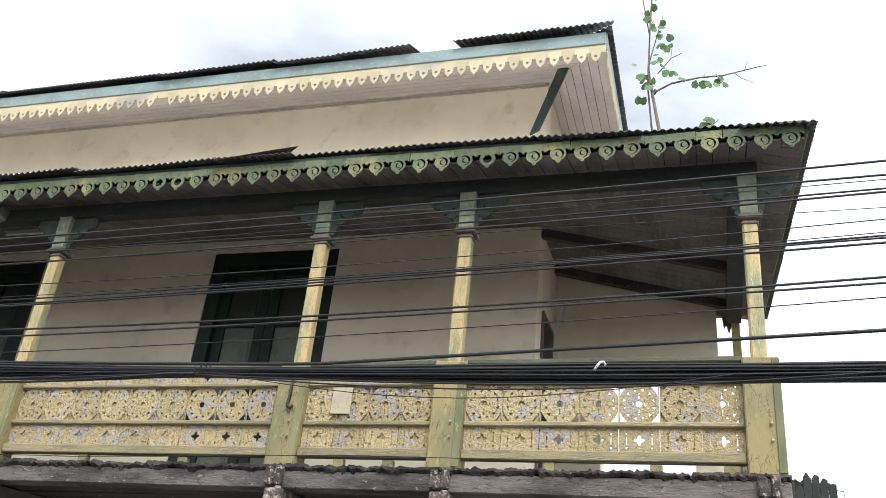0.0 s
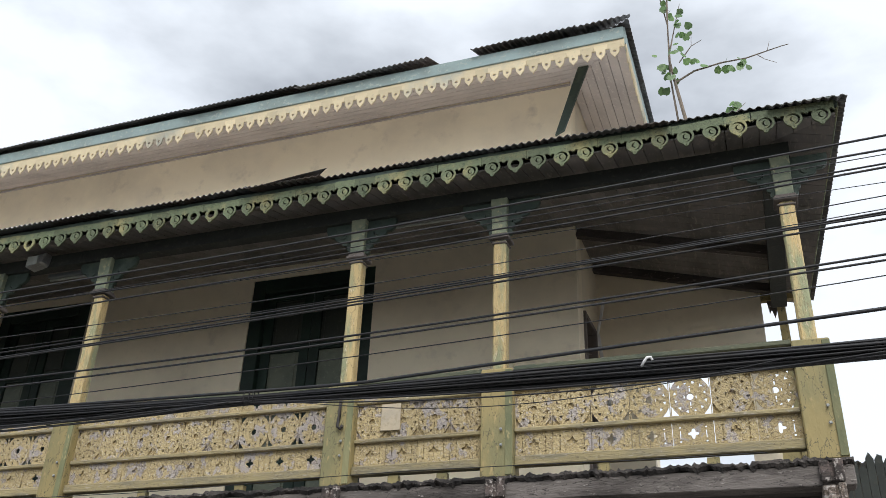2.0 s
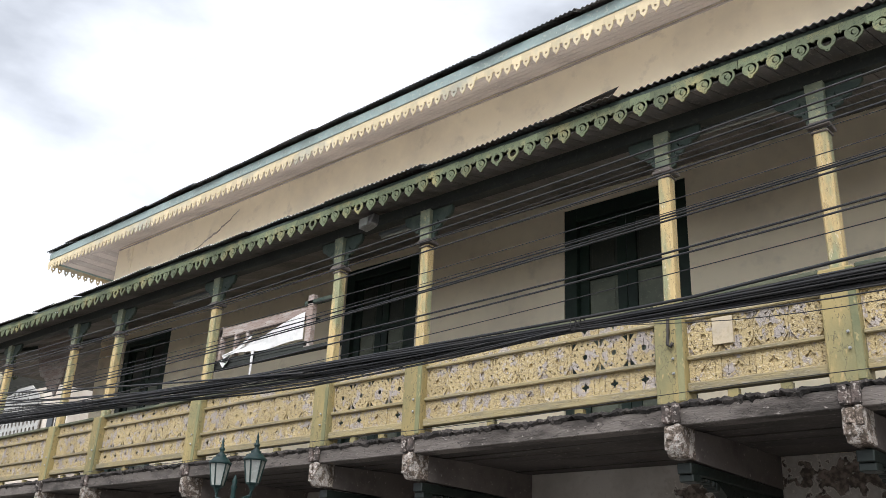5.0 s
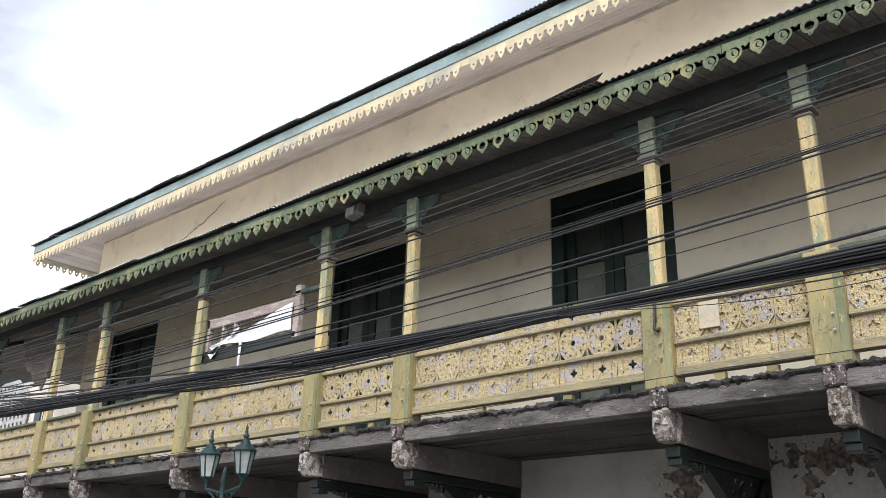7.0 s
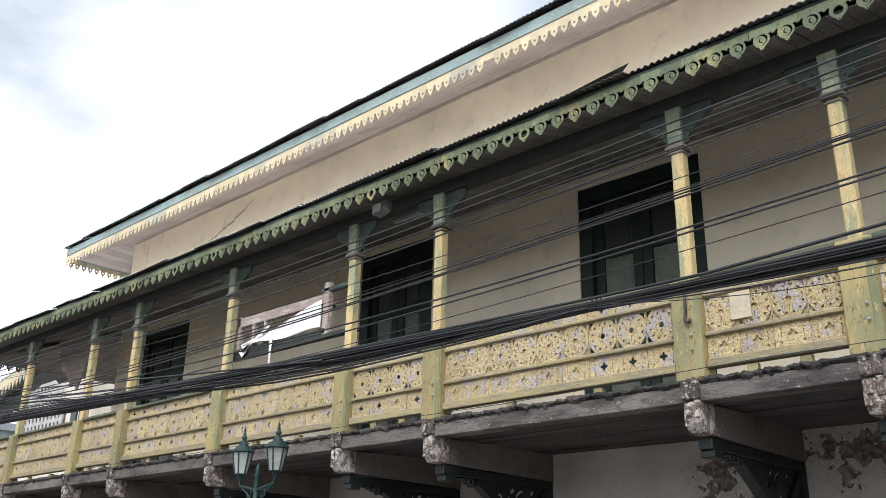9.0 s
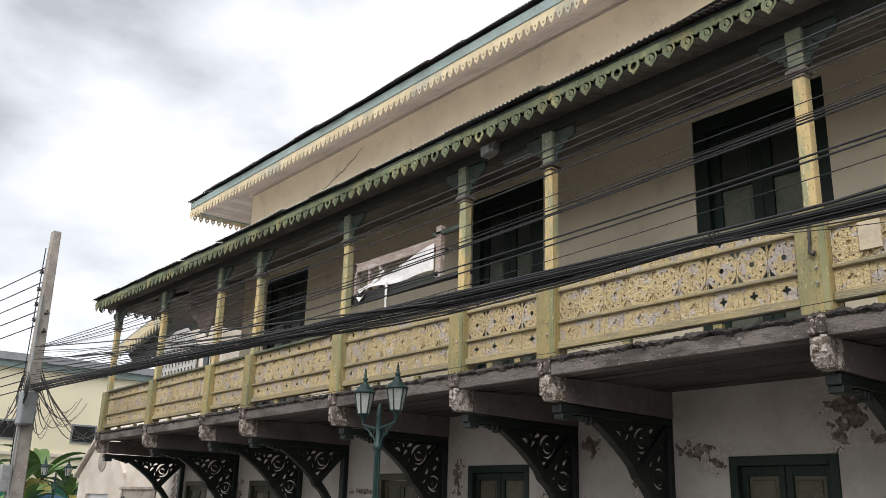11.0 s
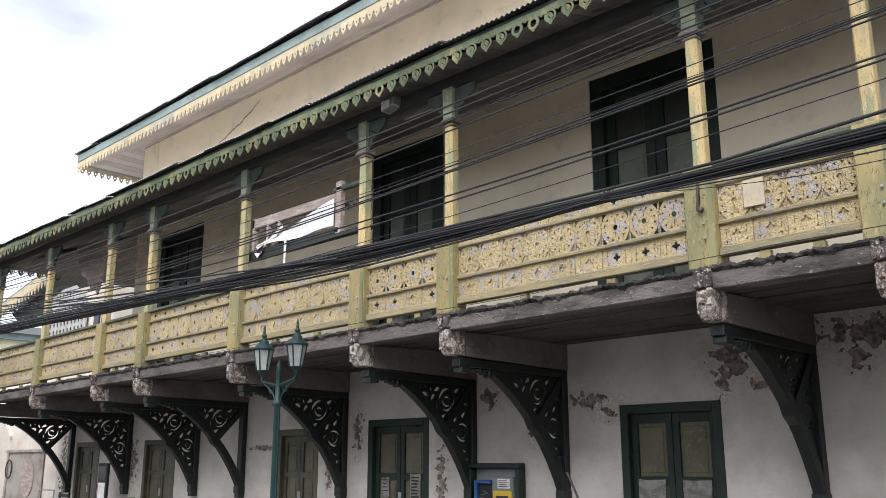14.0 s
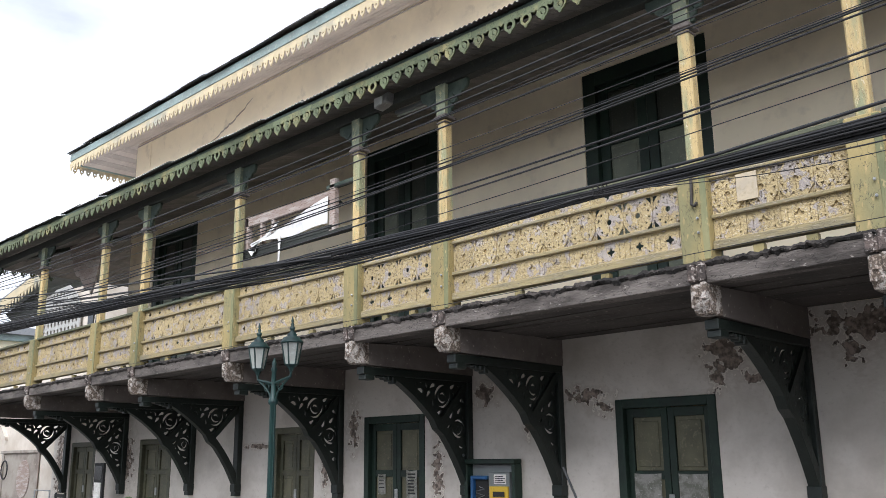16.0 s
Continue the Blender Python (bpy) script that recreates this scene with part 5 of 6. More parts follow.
def street_lamp(x, y, z_top, label):
    """Twin-armed lamp; z_top is the height of the lantern feet above the street."""
    t = thing("street_lamp", (x, y, PAVE if y > 6.1 else GROUND), label, "street lamp", "street lamps")
    bm = bm0()
    lathe(bm, [(0.17, 0), (0.17, 0.1), (0.12, 0.16), (0.1, 0.6), (0.075, 0.7), (0.036, 0.8), (0.03, z_top - 0.4), (0.055, z_top - 0.38), (0.055, z_top - 0.34), (0.032, z_top - 0.31),
               (0.026, z_top - 0.02), (0.038, z_top), (0.02, z_top + 0.03), (0.03, z_top + 0.06), (0.006, z_top + 0.13)], 12)
    part("column", bm, M_LAMP, t, smooth=True)
    for k in range(8):
        a = 2 * math.pi * k / 8
        bm = bm0()
        tube(bm, [(0.035 * math.cos(a), 0.035 * math.sin(a), 0.8), (0.03 * math.cos(a), 0.03 * math.sin(a), z_top - 0.4)], 0.005, 4)
        part("flute", bm, M_LAMP, t)
    for s in (-1, 1):
        bm = bm0()
        tube(bm, [(0, 0, z_top - 0.16), (s * 0.31, 0, z_top - 0.1), (s * 0.32, 0, z_top - 0.04)], 0.016)
        tube(bm, [(s * (0.04 + 0.24 * q), 0, z_top - 0.36 + 0.24 * q ** 0.5) for q in [j / 8 for j in range(9)]], 0.012)
        tube(bm, [(s * (0.13 + 0.045 * math.cos(a)), 0, z_top - 0.19 + 0.045 * math.sin(a)) for a in [2 * math.pi * j / 10 for j in range(11)]], 0.008)
        part("arm", bm, M_LAMP, t)
        lantern(t, s * 0.32, z_top)
    return t


street_lamp(-8.26, 5.8, 2.79, "dark teal cast-iron twin street lamp with frosted lanterns")
lampb = street_lamp(-27.7, 8.0, 2.2, "weathered twin street lamp beside the far barrier")
lampb.rotation_euler = (0, 0, radians(74))

# ---- torn frame between two posts ----
fr = thing("torn_sign_frame", (-10.6, 7.66, 4.92), "old timber sign frame with torn white sheeting between posts", "sign frame")
for nm, x0, x1, z0, z1, mat in (("top_board", -1.15, 1.0, 0.42, 0.57, M_OLDWOOD), ("bottom_board", -1.2, 1.06, -0.03, 0.06, M_DARKWOOD), ("side_board", -1.18, -1.08, 0.0, 0.6, M_OLDWOOD),
                                ("end_post", 0.98, 1.1, -0.04, 0.74, M_OLDWOOD), ("inner_post", -0.75, -0.7, 0.06, 0.42, M_OLDWOOD), ("support_rail", -1.25, 1.72, -0.1, -0.03, M_DARKWOOD),
                                ("inner_post", -0.45, -0.4, 0.06, 0.42, M_OLDWOOD), ("top_batten", 0.9, 1.6, 0.6, 0.66, M_CAP)):
    bm = bm0()
    box(bm, x0, x1, -0.05, 0.04, z0, z1)
    part(nm, soften(bm, 0.008), mat, fr)
bm = bm0()
g = []
for i in range(13):
    s = i / 12
    x = -0.9 + 1.87 * s
    lo = 0.07 + 0.02 * math.sin(s * 9)
    hi = lo + 0.05 + 0.36 * max(0.0, s) ** 1.1
    g.append([bm.verts.new((x, -0.07 - 0.04 * math.sin(s * 7 + q) * (1 - s), lo + (hi - lo) * q / 3)) for q in range(4)])
for a, b in zip(g, g[1:]):
    for q in range(3):
        bm.faces.new((a[q], b[q], b[q + 1], a[q + 1]))
ex = bmesh.ops.extrude_face_region(bm, geom=bm.faces[:])
bmesh.ops.translate(bm, verts=[v for v in ex["geom"] if isinstance(v, bmesh.types.BMVert)], vec=(0, 0.004, 0))
part("torn_sheeting", bm, M_CLOTH, fr, "torn hanging white sheeting")
for pts in ([(-0.95, 0.03), (-0.8, -0.04), (-0.72, 0.1), (-0.78, 0.0), (-0.9, -0.1), (-1.0, 0.0)], [(-0.2, 0.1), (-0.13, 0.1), (-0.15, -0.3), (-0.19, -0.3)],
            [(-0.96, 0.1), (-0.6, 0.16), (-0.2, 0.34), (-0.25, 0.28), (-0.6, 0.1), (-0.9, 0.04)]):
    bm = bm0()
    prism(bm, pts, -0.09, -0.085)
    part("torn_strip", bm, M_CLOTH, fr)
bm = bm0()
hexa(bm, [(-0.55, 0.9, 0.9), (0.0, 0.9, 0.78), (0.0, 1.0, 0.78), (-0.55, 1.0, 0.9)], [(-0.55, 0.9, 0.96), (0.0, 0.9, 0.83), (0.0, 1.0, 0.83), (-0.55, 1.0, 0.96)])
part("dark_batten", bm, M_DARKWOOD, fr)

# ---- fittings under the eave ----
fl = thing("flood_light", (-8.17, 7.4, 6.37), "small grey flood light hanging under the eave", "flood light")
bm = bm0()
hexa(bm, [(-0.14, -0.12, -0.1), (0.1, -0.12, -0.06), (0.1, 0.06, -0.06), (-0.14, 0.06, -0.1)], [(-0.12, -0.08, 0.06), (0.12, -0.08, 0.1), (0.12, 0.08, 0.1), (-0.12, 0.08, 0.06)])
part("housing", soften(bm, 0.02), M_STEEL, fl)
bm = bm0()
box(bm, -0.1, 0.06, -0.13, -0.118, -0.08, 0.03)
part("lens", bm, M_FROST, fl)
bm = bm0()
box(bm, -0.02, 0.02, 0.02, 0.06, 0.06, 0.12)
part("arm", bm, M_STEEL, fl)
for x, y, z in ((-7.75, 7.75, 6.33), (-3.1, 7.8, 6.4), (-13.2, 7.9, 6.36)):
    tb = thing("tube_light", (x, y, z), "grey fluorescent tube fitting under the veranda ceiling", "tube light", "tube lights")
    bm = bm0()
    box(bm, -0.6, 0.6, -0.035, 0.035, 0, 0.05)
    part("batten", soften(bm, 0.006), M_PHONE_G, tb)
    bm = bm0()
    tube(bm, [(-0.57, 0, -0.03), (0.57, 0, -0.03)], 0.014, 8)
    part("tube", bm, M_FROST, tb, "unlit fluorescent tube")
bm = bm0()
prism(bm, [(-20.9, 6.78), (-20.6, 6.2), (-20.44, 6.0), (-20.2, 5.92), (-19.9, 5.6), (-19.7, 5.62), (-19.55, 5.43), (-19.3, 5.9), (-19.0, 6.78)], 8.6, 8.64)
solid("hanging_ceiling_panel", bm, M_OLDWOOD, "sagging brown ceiling panel hanging in the veranda", "panel", "object")

# ---- payphone ----
ph = thing("payphone", (-8.34, YW - 0.004, 0.45), "wall payphone with dark hood, blue side and yellow front", "payphone")
for nm, b, mat, lab in (("hood_top", (-0.47, 0.47, -0.17, 0, 1.16, 1.23), M_DOOR, ""), ("hood_side", (-0.47, -0.41, -0.17, 0, 0.1, 1.16), M_DOOR, ""), ("hood_side", (0.41, 0.47, -0.17, 0, 0.1, 1.16), M_DOOR, ""),
                        ("back_panel", (-0.41, 0.41, -0.05, 0, 0.1, 1.16), M_PHONE_G, ""), ("phone_body", (-0.05, 0.34, -0.12, -0.05, 0.2, 1.05), M_PHONE_G, "grey telephone body"),
                        ("front_plate", (-0.01, 0.33, -0.15, -0.12, 0.3, 0.86), M_PHONE_Y, "yellow front plate"), ("coin_slot", (0.06, 0.27, -0.16, -0.15, 0.72, 0.79), M_INK, ""),
                        ("blue_frame", (-0.38, -0.33, -0.14, -0.05, 0.2, 1.0), M_PHONE_B, ""), ("blue_frame", (-0.33, -0.06, -0.14, -0.05, 0.95, 1.0), M_PHONE_B, ""),
                        ("black_panel", (-0.33, -0.06, -0.08, -0.05, 0.2, 0.95), M_INK, "black panel with scrawled graffiti"), ("label", (0.06, 0.28, -0.126, -0.12, 0.89, 1.02), M_PAPER, "white printed label")):
    bm = bm0()
    box(bm, *b)
    part(nm, soften(bm, min(0.012, abs(b[3] - b[2]) / 4)), mat, ph, lab)
bm = bm0()
tube(bm, [(-0.25 + 0.1 * math.sin(k * 1.9), -0.085, 0.85 - 0.03 * k) for k in range(16)], 0.006, 4)
part("scrawl", bm, M_STEEL, ph)
bm = bm0()
for k in range(4):
    box(bm, 0.08, 0.26 - 0.03 * (k % 2), -0.129, -0.126, 0.91 + 0.026 * k, 0.92 + 0.026 * k)
part("label_print", bm, M_INK, ph)

# ---- parked cars ----


def car(x, y, top, length, label):
    t = thing("parked_car", (x, y, GROUND), label, "car", "parked cars")
    L, W = length / 2, 0.84
    prof = [(-L, 0.35), (-L + 0.03, 0.75), (-L + 0.25, 0.9), (-L + 0.95, 0.98), (L - 0.45, 0.98), (L - 0.1, 0.92), (L, 0.7), (L, 0.35), (L - 0.4, 0.22), (-L + 0.4, 0.22)]
    bm = bm0()
    prism(bm, prof, -W, W)
    part("body", soften(bm, 0.05), M_CAR, t)
    roof_p = [(-L + 0.9, 0.97), (-L + 1.35, top - 0.12), (-L + 1.62, top - 0.03), (-0.1, top), (L - 0.85, top - 0.04), (L - 0.45, top - 0.14), (L - 0.12, 0.97)]
    rows = []
    bm = bm0()
    for q, inset in ((-W + 0.06, 0), (-W + 0.2, 1), (-0.3, 2), (0.3, 2), (W - 0.2, 1), (W - 0.06, 0)):
        lift = (-0.07, 0.0, 0.02)[inset]
        rows.append([bm.verts.new((px, q * (1 - 0.12 * max(0, (pz - 0.97)) / 0.45), pz + (lift if pz > 1.1 else 0))) for px, pz in roof_p])
    for a, b in zip(rows, rows[1:]):
        for k in range(len(roof_p) - 1):
            bm.faces.new((a[k], a[k + 1], b[k + 1], b[k]))
        bm.faces.new((a[0], b[0], b[-1], a[-1]))
    bm.faces.new(rows[0][::-1])
    bm.faces.new(rows[-1])
    part("cabin", bm, M_CAR, t, smooth=True)
    for s in (-1, 1):
        for xa, xb, xc, xd in ((-L + 1.12, -0.15, -0.15, -L + 1.46), (-0.06, L - 0.62, L - 0.92, -0.06)):
            bm = bm0()
            pts = [(xa, 1.02), (xb, 1.02), (xc, top - 0.14), (xd, top - 0.14)]
            w0, w1 = W - 0.05, W - 0.10
            lo = [(px, s * (w0 if pz < 1.1 else w1), pz) for px, pz in pts]
            hexa(bm, lo, [(a, b + s * 0.012, c) for a, b, c in lo])
            part("side_window", bm, M_GLASS, t)
    for xa, za, xb, zb in ((-L + 0.97, 1.0, -L + 1.4, top - 0.13), (L - 0.13, 1.0, L - 0.44, top - 0.17)):
        bm = bm0()
        d = -0.014 if xa < 0 else 0.014
        hexa(bm, [(xa, -0.68, za), (xa, 0.68, za), (xb, 0.6, zb), (xb, -0.6, zb)], [(xa + d, -0.68, za + 0.012), (xa + d, 0.68, za + 0.012), (xb + d, 0.6, zb + 0.012), (xb + d, -0.6, zb + 0.012)])
        part("windscreen", bm, M_GLASS, t)
    for xx in (-L + 0.78, L - 0.75):
        for s in (-1, 1):
            bm = bm0()
            lathe(bm, [(0.2, -0.1), (0.29, -0.1), (0.31, -0.05), (0.31, 0.05), (0.29, 0.1), (0.2, 0.1)], 20)
            bmesh.ops.rotate(bm, verts=bm.verts[:], cent=(0, 0, 0), matrix=Matrix.Rotation(math.pi / 2, 3, "X"))
            bmesh.ops.translate(bm, verts=bm.verts[:], vec=(xx, s * 0.76, 0.31))
            wheel = part("wheel", bm, M_TYRE, t)
            bm = bm0()
            lathe(bm, [(0.19, -0.02), (0.17, 0.0), (0.05, 0.02)], 16)
            bmesh.ops.rotate(bm, verts=bm.verts[:], cent=(0, 0, 0), matrix=Matrix.Rotation(-s * math.pi / 2, 3, "X"))
            bmesh.ops.translate(bm, verts=bm.verts[:], vec=(xx, s * 0.865, 0.31))
            part("rim", bm, M_STEEL, wheel)
    for s in (-1, 1):
        bm = bm0()
        box(bm, -L - 0.006, -L + 0.06, s * 0.6 - 0.14, s * 0.6 + 0.14, 0.6, 0.72)
        part("headlight", soften(bm, 0.01), M_FROST, t)
        bm = bm0()
        box(bm, L - 0.06, L + 0.006, s * 0.62 - 0.1, s * 0.62 + 0.1, 0.6, 0.8)
        part("tail_light", soften(bm, 0.01), M_RED, t)
    return t


c1 = car(-6.95, 4.2, 1.37, 3.4, "white parked hatchback with dark windows at the kerb")
c1.rotation_euler = (0, 0, math.pi)
c2 = car(-1.95, 4.15, 1.54, 4.0, "white parked car with a short roof aerial")
bm = bm0()
c2.rotation_euler = (0, 0, math.pi)
tube(bm, [(1.1, -0.1, 1.53), (1.13, -0.1, 1.6), (1.2, -0.1, 1.74)], 0.007, 6)
lathe(bm, [(0.05, 0), (0.03, 0.03), (0.012, 0.05)], 8, (1.1, -0.1, 1.51))
part("aerial", bm, M_INK, c2)

# ---- clutter at the foot of the wall ----
ab = thing("notice_board", (-19.55, 9.15, PAVE), "black standing notice board with a white panel", "notice board")
for nm, b, mat in (("frame", (-0.22, 0.22, -0.03, 0.03, 0.0, 1.62), M_INK), ("white_panel", (-0.16, 0.16, -0.042, -0.03, 0.35, 1.2), M_PAPER), ("dark_panel", (-0.18, 0.18, -0.04, -0.03, 1.26, 1.56), M_GLASS)):
    bm = bm0()
    box(bm, *b)
    part(nm, soften(bm, 0.004), mat, ab)
pot = thing("potted_plant", (-17.55, 8.9, PAVE), "broad-leaved green plant in a clay pot", "plant")
bm = bm0()
lathe(bm, [(0.13, 0), (0.19, 0.34), (0.21, 0.36), (0.17, 0.37)], 14)
part("pot", bm, M_OLDWOOD, pot)


def leaf_bm(length, width, droop, lift):
    """A folded blade along +x that rises and droops."""
    bm = bm0()
    rows = []
    n = 9
    for k in range(n + 1):
        s = k / n
        x = length * (s - 0.12 * s * s)
        z = lift * s - droop * s * s
        w = width * math.sin(math.pi * min(1.0, 0.06 + 0.94 * s)) ** 0.8 / 2 + 0.004
        fold = w * 0.35
        rows.append([bm.verts.new((x, -w, z + fold)), bm.verts.new((x, 0, z)), bm.verts.new((x, w, z + fold))])
    for a, b in zip(rows, rows[1:]):
        for q in range(2):
            bm.faces.new((a[q], b[q], b[q + 1], a[q + 1]))
    ex = bmesh.ops.extrude_face_region(bm, geom=bm.faces[:])
    bmesh.ops.translate(bm, verts=[v for v in ex["geom"] if isinstance(v, bmesh.types.BMVert)], vec=(0, 0, 0.003))
    return bm


lf = mesh_of("leaf", leaf_bm(0.85, 0.16, 0.5, 0.85), M_LEAF)
for k in range(22):
    piece("leaf", lf, pot, Matrix.Translation((0, 0, 0.36 + 0.02 * (k % 5))) @ Matrix.Rotation(k * 2.4, 4, "Z") @ Matrix.Rotation(-0.25 + 0.07 * (k % 8), 4, "Y"))
st = thing("wooden_stool", (-21.3, 8.9, PAVE), "dark slatted wooden seat against the wall", "stool")
for k in range(4):
    bm = bm0()
    box(bm, -0.3, 0.3, -0.2 + 0.1 * k, -0.12 + 0.1 * k, 0.5, 0.53)
    part("slat", bm, M_DARKWOOD, st)
for sx in (-0.27, 0.23):
    for sy in (-0.19, 0.14):
        bm = bm0()
        box(bm, sx, sx + 0.04, sy, sy + 0.04, 0, 0.5 if sy < 0 else 0.95)
        part("leg", bm, M_DARKWOOD, st)
for k in range(3):
    bm = bm0()
    box(bm, -0.3, 0.3, 0.14, 0.16, 0.62 + 0.11 * k, 0.7 + 0.11 * k)
    part("back_slat", bm, M_DARKWOOD, st)
bundle = thing("rubbish_bundle", (-22.6, 8.9, PAVE), "crumpled pale sheeting bundled over a metal frame", "bundle")
bm = bm0()
bmesh.ops.create_icosphere(bm, subdivisions=3, radius=0.4)
for v in bm.verts:
    d = noise.noise(v.co * 4.0) * 0.22 + noise.noise(v.co * 11.0) * 0.08
    v.co = Vector((v.co.x * 1.1, v.co.y * 0.7, max(-0.38, v.co.z * 1.15))) * (1 + d)
bmesh.ops.translate(bm, verts=bm.verts[:], vec=(0, 0, 0.42))
bmesh.ops.scale(bm, verts=bm.verts[:], vec=(1.0, 1.0, 0.8))
part("sheeting", bm, M_PAPER, bundle)
bm = bm0()
for sx in (-0.45, 0.45):
    tube(bm, [(sx, 0.25, 0), (sx, 0.25, 0.98)], 0.018)
tube(bm, [(-0.45, 0.25, 0.98), (0.45, 0.25, 0.98)], 0.018)
part("metal_frame", bm, M_STEEL, bundle)

# ---- barrier ----
for bx in (-27.9, -25.4, -22.95):
    ba = thing("crowd_barrier", (bx, 7.4, PAVE), "grey tubular steel crowd barrier on the pavement", "barrier", "barriers")
    bm = bm0()
    tube(bm, [(-1.15, 0, 0), (-1.15, 0, 1.05), (1.15, 0, 1.05), (1.15, 0, 0)], 0.022)
    part("outer_frame", bm, M_STEEL, ba)
    bm = bm0()
    tube(bm, [(-1.15, 0, 0.2), (1.15, 0, 0.2)], 0.016)
    part("lower_bar", bm, M_STEEL, ba)
    for k in range(9):
        bm = bm0()
        tube(bm, [(-0.95 + 0.238 * k, 0, 0.2), (-0.95 + 0.238 * k, 0, 1.05)], 0.01, 5)
        part("upright", bm, M_STEEL, ba)

# ---- neighbouring wall with niche and the gabled house ----
solid("wall_niche", wall_bm(-27.0, -23.404, GROUND, 3.1, YW + 0.05, YW + 0.35, []), M_GABLE, "stained cream boundary wall beside the old house", "wall")
ni = thing("wall_panel", (-25.6, YW + 0.046, 0.65), "stained grey relief panel set in the boundary wall", "wall panel", "", "structure")
bm = bm0()
box(bm, -1.25, 1.25, -0.02, 0, 0.0, 1.3)
part("panel", bm, M_STONE, ni)
for b in ((-1.3, -1.18, -0.05, -0.021, 0, 1.36), (1.18, 1.3, -0.05, -0.021, 0, 1.36), (-1.4, 1.4, -0.07, -0.021, 1.3, 1.38), (-1.4, 1.4, -0.07, -0.021, -0.06, 0.0)):
    bm = bm0()
    box(bm, *b)
    part("moulding", soften(bm, 0.01), M_STONE, ni)
bm = bm0()
prism(bm, ring(0.3, 0.62, 0.5, 24, 0, 0.85), -0.045, -0.021)
part("medallion", bm, M_OLDWOOD, ni)
bm = bm0()
tube(bm, [(-0.95 + 0.22 * math.cos(a), -0.09, 0.85 + 0.25 * math.sin(a)) for a in [2 * math.pi * k / 16 for k in range(17)]], 0.02)
part("wire_coil", bm, M_CABLE, ni)
gh = thing("gabled_house", (-29.0, YW + 0.1, GROUND), "small cream gabled house with shuttered doorway", "house")
bm = bm0()
prism(bm, [(-2.2, 0), (-1.35, 0), (-1.35, 1.92), (0.75, 1.92), (0.75, 0), (2.0, 0), (2.0, 2.5), (0.1, 4.05), (-2.2, 2.5)], 0.0, 0.3)
part("gable_wall", bm, M_GABLE, gh)
bm = bm0()
box(bm, -2.2, -1.9, 0.31, 5, 0, 2.5)
box(bm, 1.7, 2.0, 0.31, 5, 0, 2.5)
part("side_wall", bm, M_GABLE, gh)
for s0, s1 in (((-2.45, 2.42), (0.1, 4.15)), ((0.1, 4.15), (2.25, 2.42))):
    bm = bm0()
    prism(bm, [s0, s1, (s1[0], s1[1] + 0.1), (s0[0], s0[1] + 0.1)], -0.14, 5.1)
    part("roof_slope", bm, M_GABLE, gh)
bm = bm0()
box(bm, -1.34, 0.74, 0.1, 0.16, 0, 1.91)
dd = part("shutter", bm, M_CAR, gh, "white metal shutter")
for k in range(12):
    bm = bm0()
    box(bm, -1.33, 0.73, 0.085, 0.1, 0.05 + 0.155 * k, 0.17 + 0.155 * k)
    part("shutter_slat", bm, M_CAR, dd)
bm = bm0()
prism(bm, ring(-0.1, 2.95, 0.36, 20), -0.03, -0.002)
part("medallion", soften(bm, 0.008), M_STONE, gh)

# ---- far left: yellow building, hoarding, tent, van, banana plants ----
yb = thing("yellow_building", (-45, 9, GROUND), "pale yellow rendered building with dark roof edge", "building")
bm = bm0()
box(bm, -12, 0, 0, 16, 0, 7.6)
part("wall", bm, M_HOUSE_Y, yb)
bm = bm0()
box(bm, -12.4, 0.5, -0.5, 16.4, 7.9, 8.25)
part("roof", bm, M_GREY_ROOF, yb)
bm = bm0()
box(bm, -12.1, 0.25, -0.2, 16.2, 7.601, 7.9)
part("cornice", bm, M_FASCIA_UP, yb)
for y, z in ((1.6, 4.3), (5.0, 4.3), (9.0, 4.3), (12.5, 4.3), (5.0, 1.2), (9.0, 1.2)):
    bm = bm0()
    box(bm, 0.002, 0.05, y - 0.6, y + 0.6, z, z + 0.9)
    wdw = part("window", bm, M_GREY_ROOF, yb)
    bm = bm0()
    box(bm, 0.052, 0.06, y - 0.52, y + 0.52, z + 0.08, z + 0.82)
    part("pane", bm, M_GLASS, wdw)
bm = bm0()
box(bm, 0.002, 0.12, 0, 16, 3.6, 3.75)
part("string_course", bm, M_GABLE, yb)
bm = bm0()
box(bm, -43, -42.9, 8, 20, GROUND, 2.3)
solid("hoarding", bm, M_GREEN_WALL, "green painted hoarding behind the street", "hoarding", "object")
tent = thing("street_awning", (-38.5, 10.9, GROUND), "blue tarpaulin awning on thin poles", "awning")
bm = bm0()
hexa(bm, [(-1.6, -1.8, 1.4), (1.6, -1.8, 1.4), (1.6, 1.8, 1.4), (-1.6, 1.8, 1.4)], [(-0.1, -0.1, 1.9), (0.1, -0.1, 1.9), (0.1, 0.1, 1.9), (-0.1, 0.1, 1.9)])
part("canopy", bm, M_BLUE, tent)
for sx in (-1.5, 1.5):
    for sy in (-1.7, 1.7):
        bm = bm0()
        tube(bm, [(sx, sy, 0), (sx, sy, 1.43)], 0.02)
        part("pole", bm, M_STEEL, tent)
van = car(-35.5, 10.0, 1.42, 4.4, "white car parked by the far barrier")
van.rotation_euler = (0, 0, radians(12))
lb = mesh_of("leaf", leaf_bm(2.3, 0.55, 1.5, 1.7), M_LEAF)
ld = mesh_of("leaf", leaf_bm(1.6, 0.4, 1.9, 0.5), M_LEAF_DRY)
